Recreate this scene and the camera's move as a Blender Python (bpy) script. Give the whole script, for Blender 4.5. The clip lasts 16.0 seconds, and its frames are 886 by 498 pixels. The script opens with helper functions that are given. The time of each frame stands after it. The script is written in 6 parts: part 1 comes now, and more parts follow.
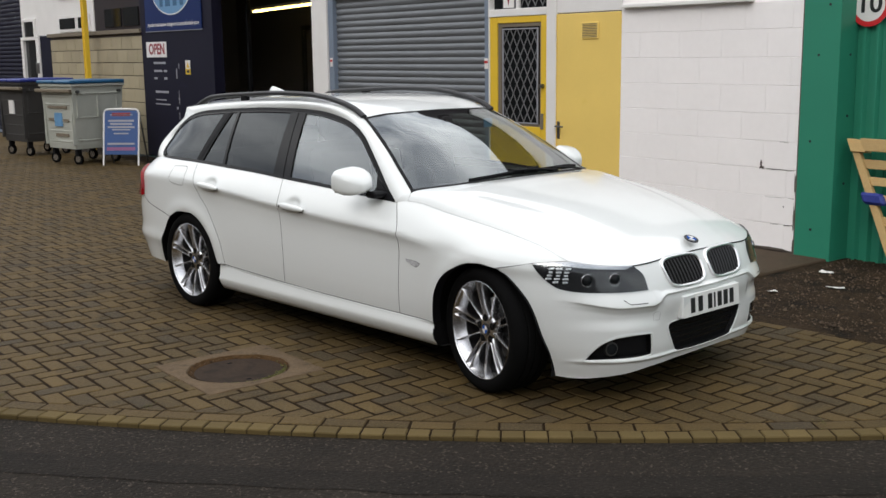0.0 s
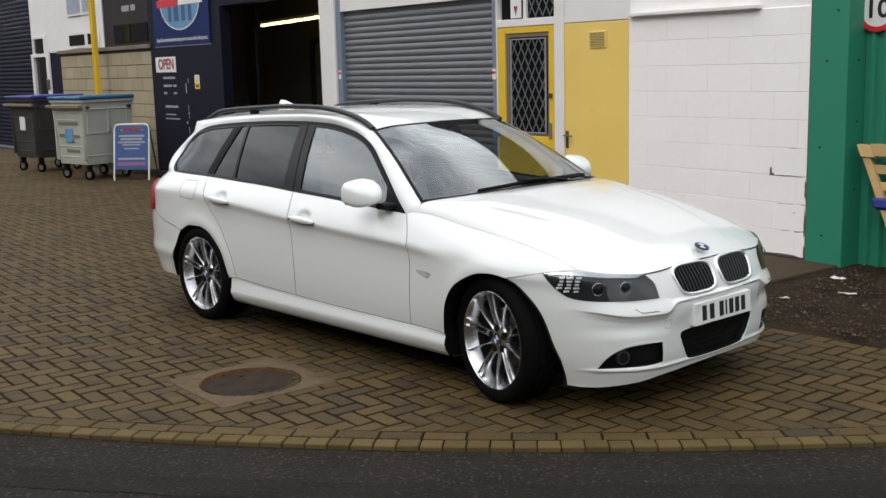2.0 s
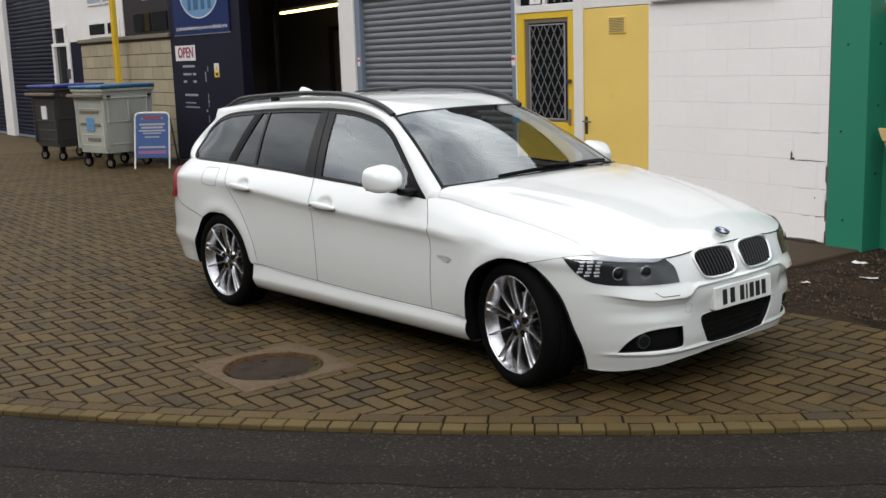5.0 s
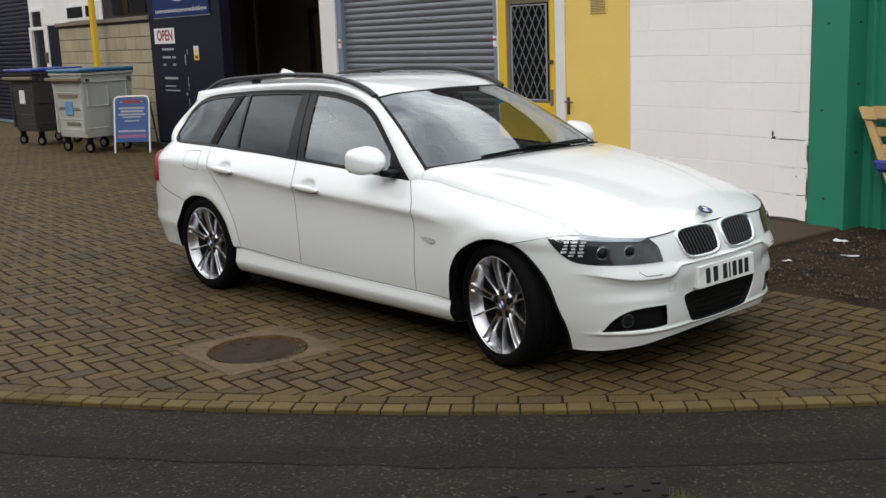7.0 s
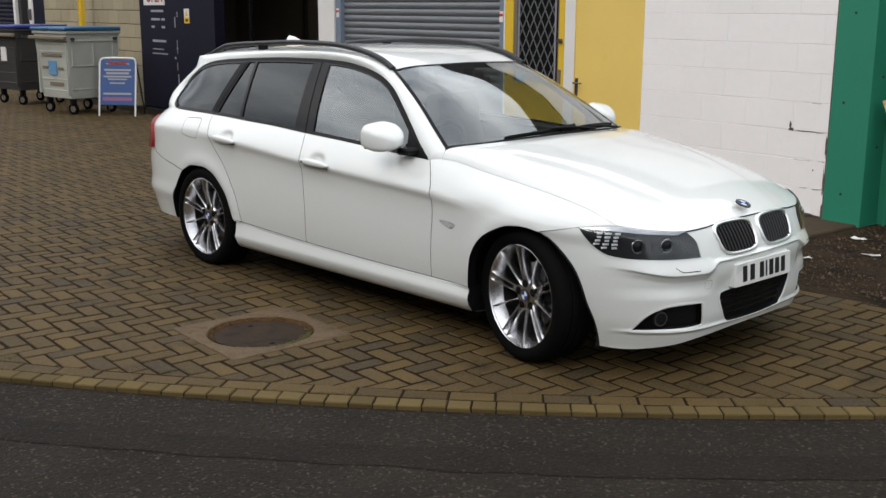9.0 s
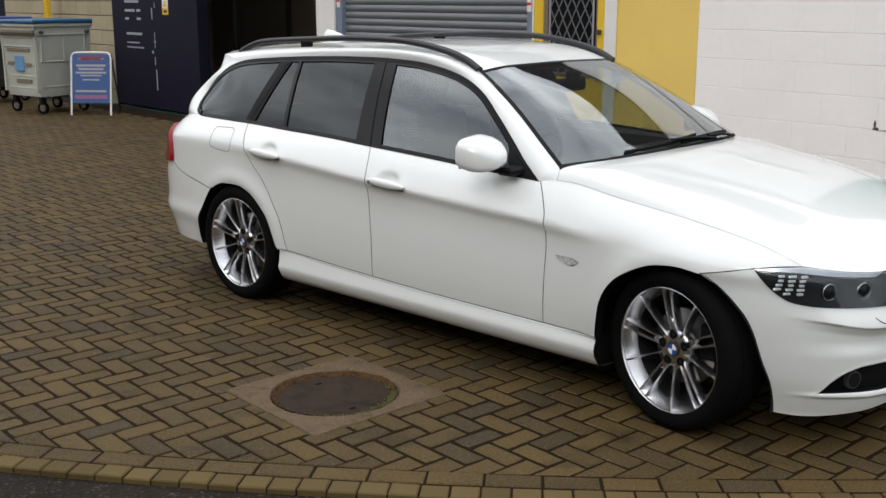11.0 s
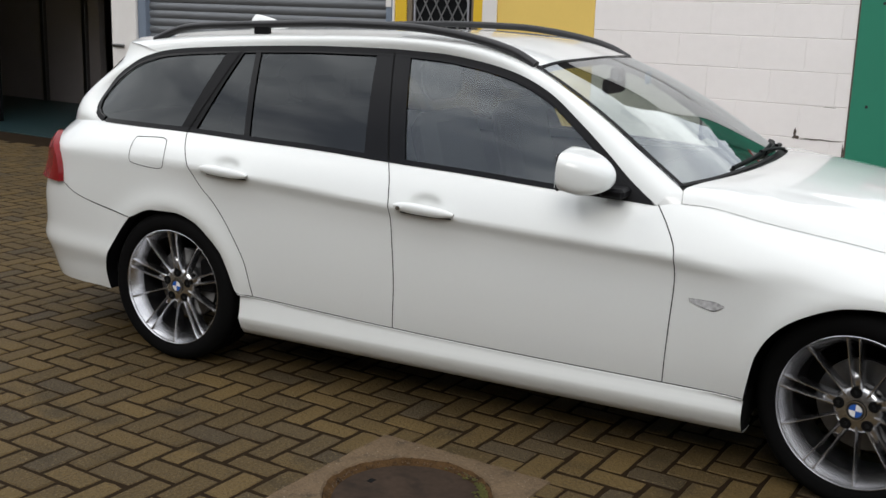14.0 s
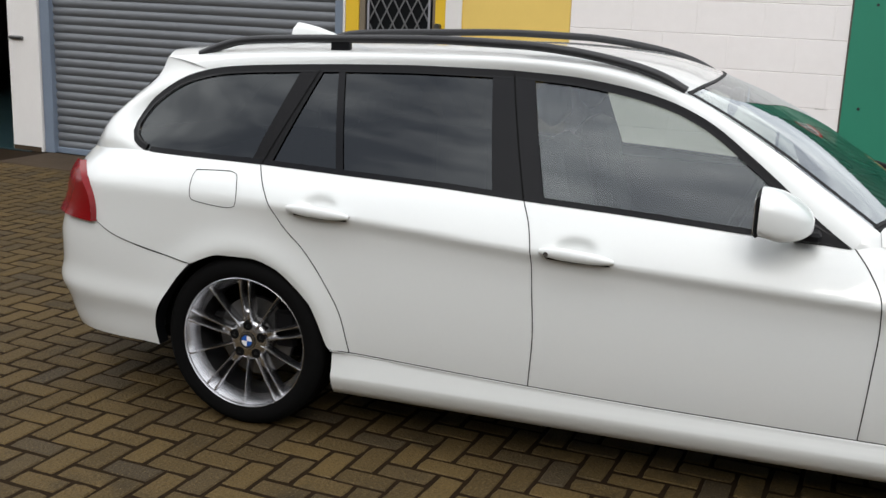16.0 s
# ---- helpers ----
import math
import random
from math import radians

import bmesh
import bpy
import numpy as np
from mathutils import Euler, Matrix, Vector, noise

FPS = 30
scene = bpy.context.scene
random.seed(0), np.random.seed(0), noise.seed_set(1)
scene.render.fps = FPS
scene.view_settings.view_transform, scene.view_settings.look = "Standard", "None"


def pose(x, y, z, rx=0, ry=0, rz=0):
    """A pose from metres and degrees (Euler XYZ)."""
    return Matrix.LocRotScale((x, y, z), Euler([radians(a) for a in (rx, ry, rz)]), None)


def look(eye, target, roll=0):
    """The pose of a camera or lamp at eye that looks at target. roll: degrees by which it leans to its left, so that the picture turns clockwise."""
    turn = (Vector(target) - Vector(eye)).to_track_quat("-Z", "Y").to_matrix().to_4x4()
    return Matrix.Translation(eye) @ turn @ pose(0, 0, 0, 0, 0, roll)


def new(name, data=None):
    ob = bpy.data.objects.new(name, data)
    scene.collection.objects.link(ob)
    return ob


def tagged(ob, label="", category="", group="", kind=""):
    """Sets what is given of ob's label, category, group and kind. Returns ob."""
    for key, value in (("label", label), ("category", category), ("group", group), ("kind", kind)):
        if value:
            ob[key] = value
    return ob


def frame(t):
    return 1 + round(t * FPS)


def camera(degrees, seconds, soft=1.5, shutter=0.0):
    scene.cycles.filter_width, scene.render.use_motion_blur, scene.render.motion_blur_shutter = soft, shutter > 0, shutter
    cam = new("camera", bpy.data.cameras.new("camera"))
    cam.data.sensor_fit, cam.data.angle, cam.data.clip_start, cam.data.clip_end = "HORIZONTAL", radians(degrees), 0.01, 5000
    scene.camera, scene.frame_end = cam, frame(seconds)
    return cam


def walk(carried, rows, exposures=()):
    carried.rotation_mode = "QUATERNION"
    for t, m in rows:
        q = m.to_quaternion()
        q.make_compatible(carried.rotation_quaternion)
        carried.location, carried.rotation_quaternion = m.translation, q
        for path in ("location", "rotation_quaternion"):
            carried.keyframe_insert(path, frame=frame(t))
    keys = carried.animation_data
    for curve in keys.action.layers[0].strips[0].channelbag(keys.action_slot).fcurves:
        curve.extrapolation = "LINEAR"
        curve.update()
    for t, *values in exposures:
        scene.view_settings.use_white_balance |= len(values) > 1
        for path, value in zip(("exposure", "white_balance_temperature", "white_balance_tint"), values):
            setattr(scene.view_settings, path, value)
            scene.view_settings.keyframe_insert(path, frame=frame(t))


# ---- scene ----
cam = camera(44.7, 16.0)
PATH = [
    (0, (5.374, -4.097, 1.666), (3.833, -2.873, 1.309), -0.7),
    (0.5, (5.38, -4.1, 1.668), (3.823, -2.89, 1.334), -1.0),
    (1, (5.375, -4.111, 1.67), (3.829, -2.888, 1.33), -0.8),
    (1.5, (5.357, -4.106, 1.671), (3.844, -2.855, 1.288), -1.6),
    (2, (5.379, -4.101, 1.667), (3.824, -2.89, 1.33), -1.5),
    (2.5, (5.396, -4.112, 1.665), (3.825, -2.924, 1.318), -1.4),
    (3, (5.403, -4.119, 1.667), (3.822, -2.945, 1.315), -1.5),
    (3.5, (5.398, -4.125, 1.668), (3.821, -2.951, 1.301), -1.9),
    (6, (5.397, -4.129, 1.655), (3.828, -2.94, 1.3), -1.8),
    (6.5, (5.4, -4.119, 1.655), (3.843, -2.916, 1.296), -2.1),
    (7, (5.39, -4.134, 1.655), (3.841, -2.932, 1.263), -2.2),
    (7.5, (5.362, -4.151, 1.678), (3.806, -2.968, 1.257), -1.0),
    (8, (5.295, -4.152, 1.665), (3.76, -2.95, 1.217), -0.5),
    (10.5, (4.151, -4.014, 1.622), (2.664, -2.734, 1.23), 0.4),
    (11, (3.798, -3.991, 1.637), (2.342, -2.697, 1.181), 0.0),
    (11.5, (3.52, -3.92, 1.596), (2.07, -2.6, 1.2), 3.2),
    (12, (3.195, -3.902, 1.606), (1.751, -2.599, 1.139), 2.6),
    (12.5, (2.876, -3.975, 1.569), (1.613, -2.489, 1.128), -0.7),
    (13, (2.607, -3.974, 1.533), (1.32, -2.496, 1.135), -0.7),
    (13.5, (2.334, -3.996, 1.515), (1.15, -2.444, 1.079), 2.4),
    (14, (2.037, -4.09, 1.503), (0.99, -2.443, 1.067), 1.8),
    (14.5, (1.762, -4.073, 1.513), (0.794, -2.382, 1.061), 2.5),
    (15, (1.462, -4.07, 1.52), (0.538, -2.346, 1.101), 2.4),
    (15.5, (1.157, -4.103, 1.581), (0.306, -2.346, 1.147), 4.3),
    (16, (0.847, -4.156, 1.601), (0.083, -2.368, 1.135), 2.3),
]
walk(cam, [(t, look(eye, target, roll)) for t, eye, target, roll in PATH], ((0.0, 0.46), (14.6, 0.46), (15.3, 0.50), (16.0, 0.60)))

# ---- light: thin overcast sky, soft sun from behind the camera ----
SUN_EL, SUN_AZ = 36.0, 155.0
world = bpy.data.worlds.new("overcast_sky")
scene.world = world
world.use_nodes = True
wn, wl = world.node_tree.nodes, world.node_tree.links
sky = wn.new("ShaderNodeTexSky")
sky.sky_type, sky.sun_disc = 'NISHITA', False
sky.sun_elevation, sky.sun_rotation = radians(SUN_EL), radians(SUN_AZ)
tc = wn.new("ShaderNodeTexCoord")
stretch = wn.new("ShaderNodeMapping")
stretch.inputs["Scale"].default_value = (1.0, 1.0, 2.6)
cloud = wn.new("ShaderNodeTexNoise")
cloud.inputs["Scale"].default_value, cloud.inputs["Detail"].default_value, cloud.inputs["Roughness"].default_value = 2.1, 7.0, 0.58
ramp = wn.new("ShaderNodeValToRGB")
ramp.color_ramp.elements[0].position, ramp.color_ramp.elements[0].color = 0.39, (3.0, 3.15, 3.5, 1)
ramp.color_ramp.elements[1].position, ramp.color_ramp.elements[1].color = 0.63, (10.0, 10.0, 9.9, 1)
both = wn.new("ShaderNodeMix")
both.data_type = 'RGBA'
both.inputs["Factor"].default_value = 0.9
wl.new(tc.outputs["Generated"], stretch.inputs["Vector"])
wl.new(stretch.outputs[0], cloud.inputs["Vector"])
wl.new(cloud.outputs["Fac"], ramp.inputs["Fac"])
wl.new(sky.outputs[0], both.inputs["A"])
wl.new(ramp.outputs[0], both.inputs["B"])
sep = wn.new("ShaderNodeSeparateXYZ")
wl.new(tc.outputs["Generated"], sep.inputs[0])
lift = wn.new("ShaderNodeMapRange")
lift.inputs["From Min"].default_value, lift.inputs["From Max"].default_value = 0.0, 0.9
lift.inputs["To Min"].default_value, lift.inputs["To Max"].default_value = 0.82, 1.55
wl.new(sep.outputs["Z"], lift.inputs["Value"])
dome = wn.new("ShaderNodeMix")
dome.data_type, dome.blend_type = 'RGBA', 'MULTIPLY'
dome.inputs["Factor"].default_value = 1.0
wl.new(both.outputs["Result"], dome.inputs["A"])
wl.new(lift.outputs[0], dome.inputs["B"])
wl.new(dome.outputs["Result"], wn["Background"].inputs[0])
wn["Background"].inputs[1].default_value = 0.133
lamp = bpy.data.lights.new("sun", 'SUN')
lamp.energy, lamp.angle, lamp.color = 0.62, radians(25), (1.0, 0.96, 0.9)
sun_ob = new("sun", lamp)
sun_ob.matrix_world = look((0, 0, 20), (20 * math.sin(radians(-25)) / math.tan(radians(SUN_EL)), 20 * math.cos(radians(-25)) / math.tan(radians(SUN_EL)), 0))
scene.view_settings.exposure = 0.46


# ---- materials ----
def mat(name, base, rough=0.5, metal=0.0, coat=0.0, var=0.2, size=0.6, grain=0.25, grain_size=0.012, bump=0.0, rand=0.0, island=0.0, stain=None, stain_at=0.6, spec=0.5, speck=None, speck_size=0.008, speck_at=0.68, odd=None):
    """A surface with blotches of size metres and grain of grain_size metres, both in world space."""
    m = bpy.data.materials.new(name)
    m.use_nodes = True
    n, l = m.node_tree.nodes, m.node_tree.links
    p = n["Principled BSDF"]
    p.inputs["Roughness"].default_value, p.inputs["Metallic"].default_value = rough, metal
    p.inputs["Coat Weight"].default_value, p.inputs["Coat Roughness"].default_value = coat, 0.03
    p.inputs["Specular IOR Level"].default_value = spec
    g = n.new("ShaderNodeNewGeometry")
    big, fine = n.new("ShaderNodeTexNoise"), n.new("ShaderNodeTexNoise")
    for t, s in ((big, size), (fine, grain_size)):
        t.inputs["Scale"].default_value, t.inputs["Detail"].default_value = 1 / s, 4.0
        l.new(g.outputs["Position"], t.inputs["Vector"])

    def math_node(op, a, b):
        k = n.new("ShaderNodeMath")
        k.operation = op
        for i, v in enumerate((a, b)):
            if isinstance(v, (int, float)):
                k.inputs[i].default_value = v
            else:
                l.new(v, k.inputs[i])
        return k.outputs[0]

    f = math_node('ADD', 1 - var / 2 - grain / 2, math_node('ADD', math_node('MULTIPLY', big.outputs["Fac"], var), math_node('MULTIPLY', fine.outputs["Fac"], grain)))
    if rand:
        o = n.new("ShaderNodeObjectInfo")
        f = math_node('MULTIPLY', f, math_node('ADD', 1 - rand / 2, math_node('MULTIPLY', o.outputs["Random"], rand)))
    if island:
        f = math_node('MULTIPLY', f, math_node('ADD', 1 - island / 2, math_node('MULTIPLY', g.outputs["Random Per Island"], island)))
    c = n.new("ShaderNodeMix")
    c.data_type, c.blend_type = 'RGBA', 'MULTIPLY'
    c.inputs["Factor"].default_value = 1.0
    c.inputs["A"].default_value = (*base, 1)
    l.new(f, c.inputs["B"])
    out = c.outputs["Result"]
    if odd:
        src = g.outputs["Random Per Island"] if island else n.new("ShaderNodeObjectInfo").outputs["Random"]
        k = n.new("ShaderNodeMath")
        k.operation = 'FRACT'
        l.new(math_node('MULTIPLY', src, 7.31), k.inputs[0])
        r = n.new("ShaderNodeMapRange")
        r.inputs["From Min"].default_value, r.inputs["From Max"].default_value = 0.72, 0.98
        r.inputs["To Max"].default_value = 0.8
        l.new(k.outputs[0], r.inputs["Value"])
        s = n.new("ShaderNodeMix")
        s.data_type = 'RGBA'
        l.new(r.outputs[0], s.inputs["Factor"])
        l.new(out, s.inputs["A"])
        s.inputs["B"].default_value = (*odd, 1)
        out = s.outputs["Result"]
    if stain:
        sn = n.new("ShaderNodeTexNoise")
        sn.inputs["Scale"].default_value, sn.inputs["Detail"].default_value = 1.4 / size, 6.0
        l.new(g.outputs["Position"], sn.inputs["Vector"])
        r = n.new("ShaderNodeValToRGB")
        r.color_ramp.elements[0].position, r.color_ramp.elements[1].position = stain_at, stain_at + 0.18
        l.new(sn.outputs["Fac"], r.inputs["Fac"])
        s = n.new("ShaderNodeMix")
        s.data_type = 'RGBA'
        l.new(r.outputs[0], s.inputs["Factor"])
        l.new(out, s.inputs["A"])
        s.inputs["B"].default_value = (*stain, 1)
        out = s.outputs["Result"]
    if speck:
        sn = n.new("ShaderNodeTexNoise")
        sn.inputs["Scale"].default_value, sn.inputs["Detail"].default_value = 1 / speck_size, 2.0
        l.new(g.outputs["Position"], sn.inputs["Vector"])
        r = n.new("ShaderNodeValToRGB")
        r.color_ramp.elements[0].position, r.color_ramp.elements[1].position = speck_at, speck_at + 0.05
        l.new(sn.outputs["Fac"], r.inputs["Fac"])
        s = n.new("ShaderNodeMix")
        s.data_type = 'RGBA'
        l.new(r.outputs[0], s.inputs["Factor"])
        l.new(out, s.inputs["A"])
        s.inputs["B"].default_value = (*speck, 1)
        out = s.outputs["Result"]
    l.new(out, p.inputs["Base Color"])
    if bump:
        b = n.new("ShaderNodeBump")
        b.inputs["Distance"].default_value, b.inputs["Strength"].default_value = bump, 0.6
        l.new(fine.outputs["Fac"], b.inputs["Height"])
        l.new(b.outputs[0], p.inputs["Normal"])
    return m


def glass(name, tint, ior=1.5, edge=4.0):
    m = bpy.data.materials.new(name)
    m.use_nodes = True
    n, l = m.node_tree.nodes, m.node_tree.links
    n.remove(n["Principled BSDF"])
    lw, pw, mr = n.new("ShaderNodeLayerWeight"), n.new("ShaderNodeMath"), n.new("ShaderNodeMapRange")
    tr, gl, mx = n.new("ShaderNodeBsdfTransparent"), n.new("ShaderNodeBsdfGlossy"), n.new("ShaderNodeMixShader")
    lw.inputs["Blend"].default_value = 0.5
    pw.operation, pw.inputs[1].default_value = 'POWER', edge
    mr.inputs["To Min"].default_value, mr.inputs["To Max"].default_value = ((ior - 1) / (ior + 1)) ** 2, 0.9
    tr.inputs["Color"].default_value = (*tint, 1)
    gl.inputs["Roughness"].default_value = 0.01
    gl.inputs["Color"].default_value = (0.92, 0.97, 1.0, 1)
    l.new(lw.outputs["Facing"], pw.inputs[0])
    l.new(pw.outputs[0], mr.inputs["Value"])
    l.new(mr.outputs[0], mx.inputs[0])
    l.new(tr.outputs[0], mx.inputs[1])
    l.new(gl.outputs[0], mx.inputs[2])
    l.new(mx.outputs[0], n["Material Output"].inputs["Surface"])
    return m


def glow(name, colour, strength):
    m = bpy.data.materials.new(name)
    m.use_nodes = True
    p = m.node_tree.nodes["Principled BSDF"]
    p.inputs["Emission Color"].default_value, p.inputs["Emission Strength"].default_value = (*colour, 1), strength
    return m


PAINT = mat("white_car_paint", (0.715, 0.733, 0.722), 0.32, coat=1.0, var=0.02, grain=0.02, size=0.8)
TRIM = mat("black_gloss_trim", (0.007, 0.007, 0.008), 0.15, var=0.1, grain=0.1, spec=0.16)
SATIN = mat("black_satin_plastic", (0.007, 0.007, 0.008), 0.5, var=0.15, grain=0.2, spec=0.12)
SEAM = mat("dark_seam", (0.006, 0.006, 0.006), 0.95, spec=0.1)
GAP = mat("shaded_panel_gap", (0.22, 0.22, 0.22), 0.9, spec=0.1)
RUBBER = mat("tyre_rubber", (0.0045, 0.0045, 0.0045), 0.85, var=0.3, grain=0.3, size=0.1, spec=0.05)
ALLOY = mat("silver_alloy", (0.60, 0.60, 0.615), 0.26, metal=1.0, var=0.1, grain=0.08, size=0.1)
ALLOY_DARK = mat("grey_wheel_barrel", (0.05, 0.05, 0.053), 0.45, metal=0.7, var=0.2, grain=0.1, size=0.1)
STEEL = mat("brake_steel", (0.16, 0.16, 0.16), 0.4, metal=1.0, var=0.3, size=0.05)
RAILM = mat("dark_grey_satin_rail", (0.022, 0.022, 0.024), 0.42, var=0.1, grain=0.1, spec=0.35)
CHROME = mat("chrome", (0.88, 0.88, 0.89), 0.14, metal=1.0, var=0.02, grain=0.02)
GRILLE_CHROME = mat("satin_chrome", (0.90, 0.90, 0.91), 0.30, metal=0.85, var=0.03, grain=0.03)
TINT = glass("tinted_window_glass", (0.05, 0.05, 0.054), 1.58, 4.6)
CLEAR = glass("front_window_glass", (0.60, 0.64, 0.60), 1.85, 2.3)
SCREEN = glass("windscreen_glass", (0.76, 0.82, 0.75), 1.75, 2.3)
LENS = glass("headlamp_lens", (0.75, 0.77, 0.78), 1.5)
RED = mat("red_lamp_plastic", (0.19, 0.002, 0.004), 0.22, spec=0.25, coat=0.15, var=0.15, grain=0.1, size=0.05)
CLOTH = mat("dark_seat_cloth", (0.03, 0.03, 0.033), 0.85, var=0.2, bump=0.001)
BLUE_E = mat("blue_enamel", (0.02, 0.10, 0.42), 0.15, coat=1.0, var=0.02)
WHITE_E = mat("white_enamel", (0.8, 0.8, 0.8), 0.15, coat=1.0, var=0.02)
PLATE = mat("reflective_plate_white", (0.74, 0.74, 0.72), 0.35, var=0.03, grain=0.03)
LAMP_IN = mat("lamp_bowl_grey", (0.022, 0.022, 0.024), 0.30, var=0.9, size=0.025, spec=0.35)
REPEATER = mat("smoky_clear_plastic", (0.48, 0.48, 0.49), 0.12, var=1.6, size=0.02, spec=0.6)
LED = mat("bright_lamp_reflector", (0.84, 0.85, 0.87), 0.15, metal=0.0, var=0.1, size=0.02)

PAVER = mat("brown_block_paver", (0.072, 0.0465, 0.0148), 0.74, spec=0.24, var=0.6, size=0.35, grain=1.3, grain_size=0.011, bump=0.009, rand=0.45, odd=(0.038, 0.0280, 0.0155), stain=(0.030, 0.0205, 0.0075), stain_at=0.56, speck=(0.120, 0.086, 0.040), speck_at=0.62, speck_size=0.0075)
PAVER_S = mat("brown_block_paver_far", (0.072, 0.0465, 0.0148), 0.74, spec=0.24, var=0.6, size=0.35, grain=1.3, grain_size=0.011, bump=0.009, island=0.45, odd=(0.038, 0.0280, 0.0155), stain=(0.030, 0.0205, 0.0075), stain_at=0.56, speck=(0.120, 0.086, 0.040), speck_at=0.62, speck_size=0.0075)
KERBM = mat("buff_edging_block", (0.098, 0.070, 0.027), 0.78, spec=0.15, var=0.4, size=0.5, grain=0.5, grain_size=0.006, bump=0.002, rand=0.3)
SAND = mat("joint_sand", (0.015, 0.0085, 0.0035), 0.95, spec=0.1, var=0.4, size=0.3)
ASPHALT = mat("worn_asphalt", (0.0168, 0.0130, 0.0096), 0.85, var=1.0, size=0.55, grain=1.6, grain_size=0.016, bump=0.014, spec=0.14, stain=(0.0105, 0.0082, 0.0062), stain_at=0.55, speck=(0.068, 0.055, 0.043), speck_size=0.015, speck_at=0.625)
PATCH = mat("newer_asphalt_strip", (0.0128, 0.0100, 0.0076), 0.85, spec=0.14, var=1.0, size=0.3, grain=1.5, grain_size=0.015, bump=0.012, speck=(0.050, 0.041, 0.033), speck_size=0.016, speck_at=0.64)
CONCRETE = mat("stained_concrete", (0.056, 0.039, 0.024), 0.85, spec=0.2, var=0.5, size=0.25, grain=0.4, grain_size=0.006, bump=0.003, stain=(0.030, 0.022, 0.015))
SURROUND = mat("pale_stained_concrete", (0.108, 0.074, 0.043), 0.85, spec=0.2, var=0.7, size=0.12, grain=1.0, grain_size=0.011, bump=0.008, stain=(0.050, 0.036, 0.021), stain_at=0.55, speck=(0.19, 0.15, 0.105), speck_size=0.009, speck_at=0.66)
RUSTDIRT = mat("rusty_dirt", (0.062, 0.034, 0.014), 0.9, spec=0.08, var=1.2, size=0.05, grain=1.2, grain_size=0.006, bump=0.006, stain=(0.022, 0.014, 0.008), stain_at=0.55)
IRON = mat("rusty_iron_cover", (0.033, 0.0215, 0.0145), 0.75, spec=0.12, var=0.9, size=0.12, grain=0.8, grain_size=0.02, stain=(0.019, 0.0130, 0.0092), stain_at=0.48)
IRON_D = mat("dark_cast_iron", (0.014, 0.0105, 0.009), 0.75, spec=0.15, var=0.6, size=0.1, grain=0.5, stain=(0.045, 0.028, 0.016), stain_at=0.62)
DIRT = mat("wet_dirt_and_gravel", (0.026, 0.0165, 0.0092), 0.85, spec=0.10, var=1.5, size=0.30, grain=1.5, grain_size=0.030, bump=0.03, stain=(0.009, 0.0065, 0.0045), stain_at=0.49, speck=(0.090, 0.062, 0.038), speck_size=0.014, speck_at=0.645)
GRIT = mat("gravel_stones", (0.070, 0.050, 0.033), 0.85, spec=0.2, var=0.3, island=1.5, grain=0.4)
MOSS = mat("moss_and_grass", (0.10, 0.10, 0.025), 0.9, var=0.4, size=0.05, island=0.5)

WBLOCK = mat("white_painted_block", (0.89, 0.855, 0.84), 0.75, var=0.08, size=0.5, grain=0.05, grain_size=0.06, bump=0.004, rand=0.015, stain=(0.74, 0.68, 0.62), stain_at=0.74)
WPAINT = mat("white_painted_frame", (0.74, 0.72, 0.70), 0.5, var=0.12, size=0.3, grain=0.08)
RAW = mat("bare_mortar", (0.10, 0.08, 0.065), 0.9, var=0.4, size=0.05)
YELLOW = mat("yellow_door_paint", (0.80, 0.57, 0.15), 0.5, var=0.16, size=0.5, grain=0.06, stain=(0.72, 0.50, 0.07), stain_at=0.66)
YELLOW_B = mat("bright_yellow_frame", (0.72, 0.47, 0.03), 0.45, var=0.15, size=0.4, grain=0.06)
SHUT = mat("grey_steel_shutter", (0.155, 0.165, 0.178), 0.45, metal=0.2, var=0.2, size=0.4, grain=0.1)
GUIDE = mat("blue_grey_guide", (0.17, 0.21, 0.27), 0.45, var=0.2, size=0.3)
GREEN = mat("green_cladding", (0.020, 0.205, 0.125), 0.5, var=0.2, size=0.6, grain=0.08)
NAVY = mat("navy_painted_board", (0.0085, 0.0080, 0.020), 0.6, spec=0.15, var=0.25, size=0.5, grain=0.1, stain=(0.014, 0.013, 0.038), stain_at=0.70)
NAVY_S = mat("navy_shutter", (0.0065, 0.007, 0.020), 0.6, spec=0.1, var=0.2, size=0.5)
BUFF = mat("buff_concrete_block", (0.34, 0.29, 0.19), 0.85, var=0.35, size=0.6, grain=0.25, bump=0.002, rand=0.14)
COPING = mat("grey_brown_coping", (0.17, 0.14, 0.10), 0.85, var=0.3)
DARK = mat("dark_interior", (0.24, 0.22, 0.23), 0.8, var=0.4, size=0.8)
BROWN = mat("dark_brown_panel", (0.024, 0.017, 0.019), 0.6, spec=0.25, var=0.25, size=0.6)
DARKWIN = mat("dark_window_glass", (0.010, 0.011, 0.012), 0.12, var=0.3, spec=0.15)
TEAL = mat("teal_floor_paint", (0.014, 0.036, 0.042), 0.4, var=0.4, size=0.6)
SIGNBLUE = mat("blue_sign_board", (0.004, 0.018, 0.095), 0.45, spec=0.15, var=0.12, size=0.4)
SKYBLUE = mat("pale_blue_disc", (0.12, 0.27, 0.46), 0.35, var=0.35, size=0.25)
INKRED = mat("dark_red_ink", (0.25, 0.02, 0.03), 0.5)
SIGNRED = mat("red_sign_ring", (0.55, 0.02, 0.025), 0.4, var=0.05)
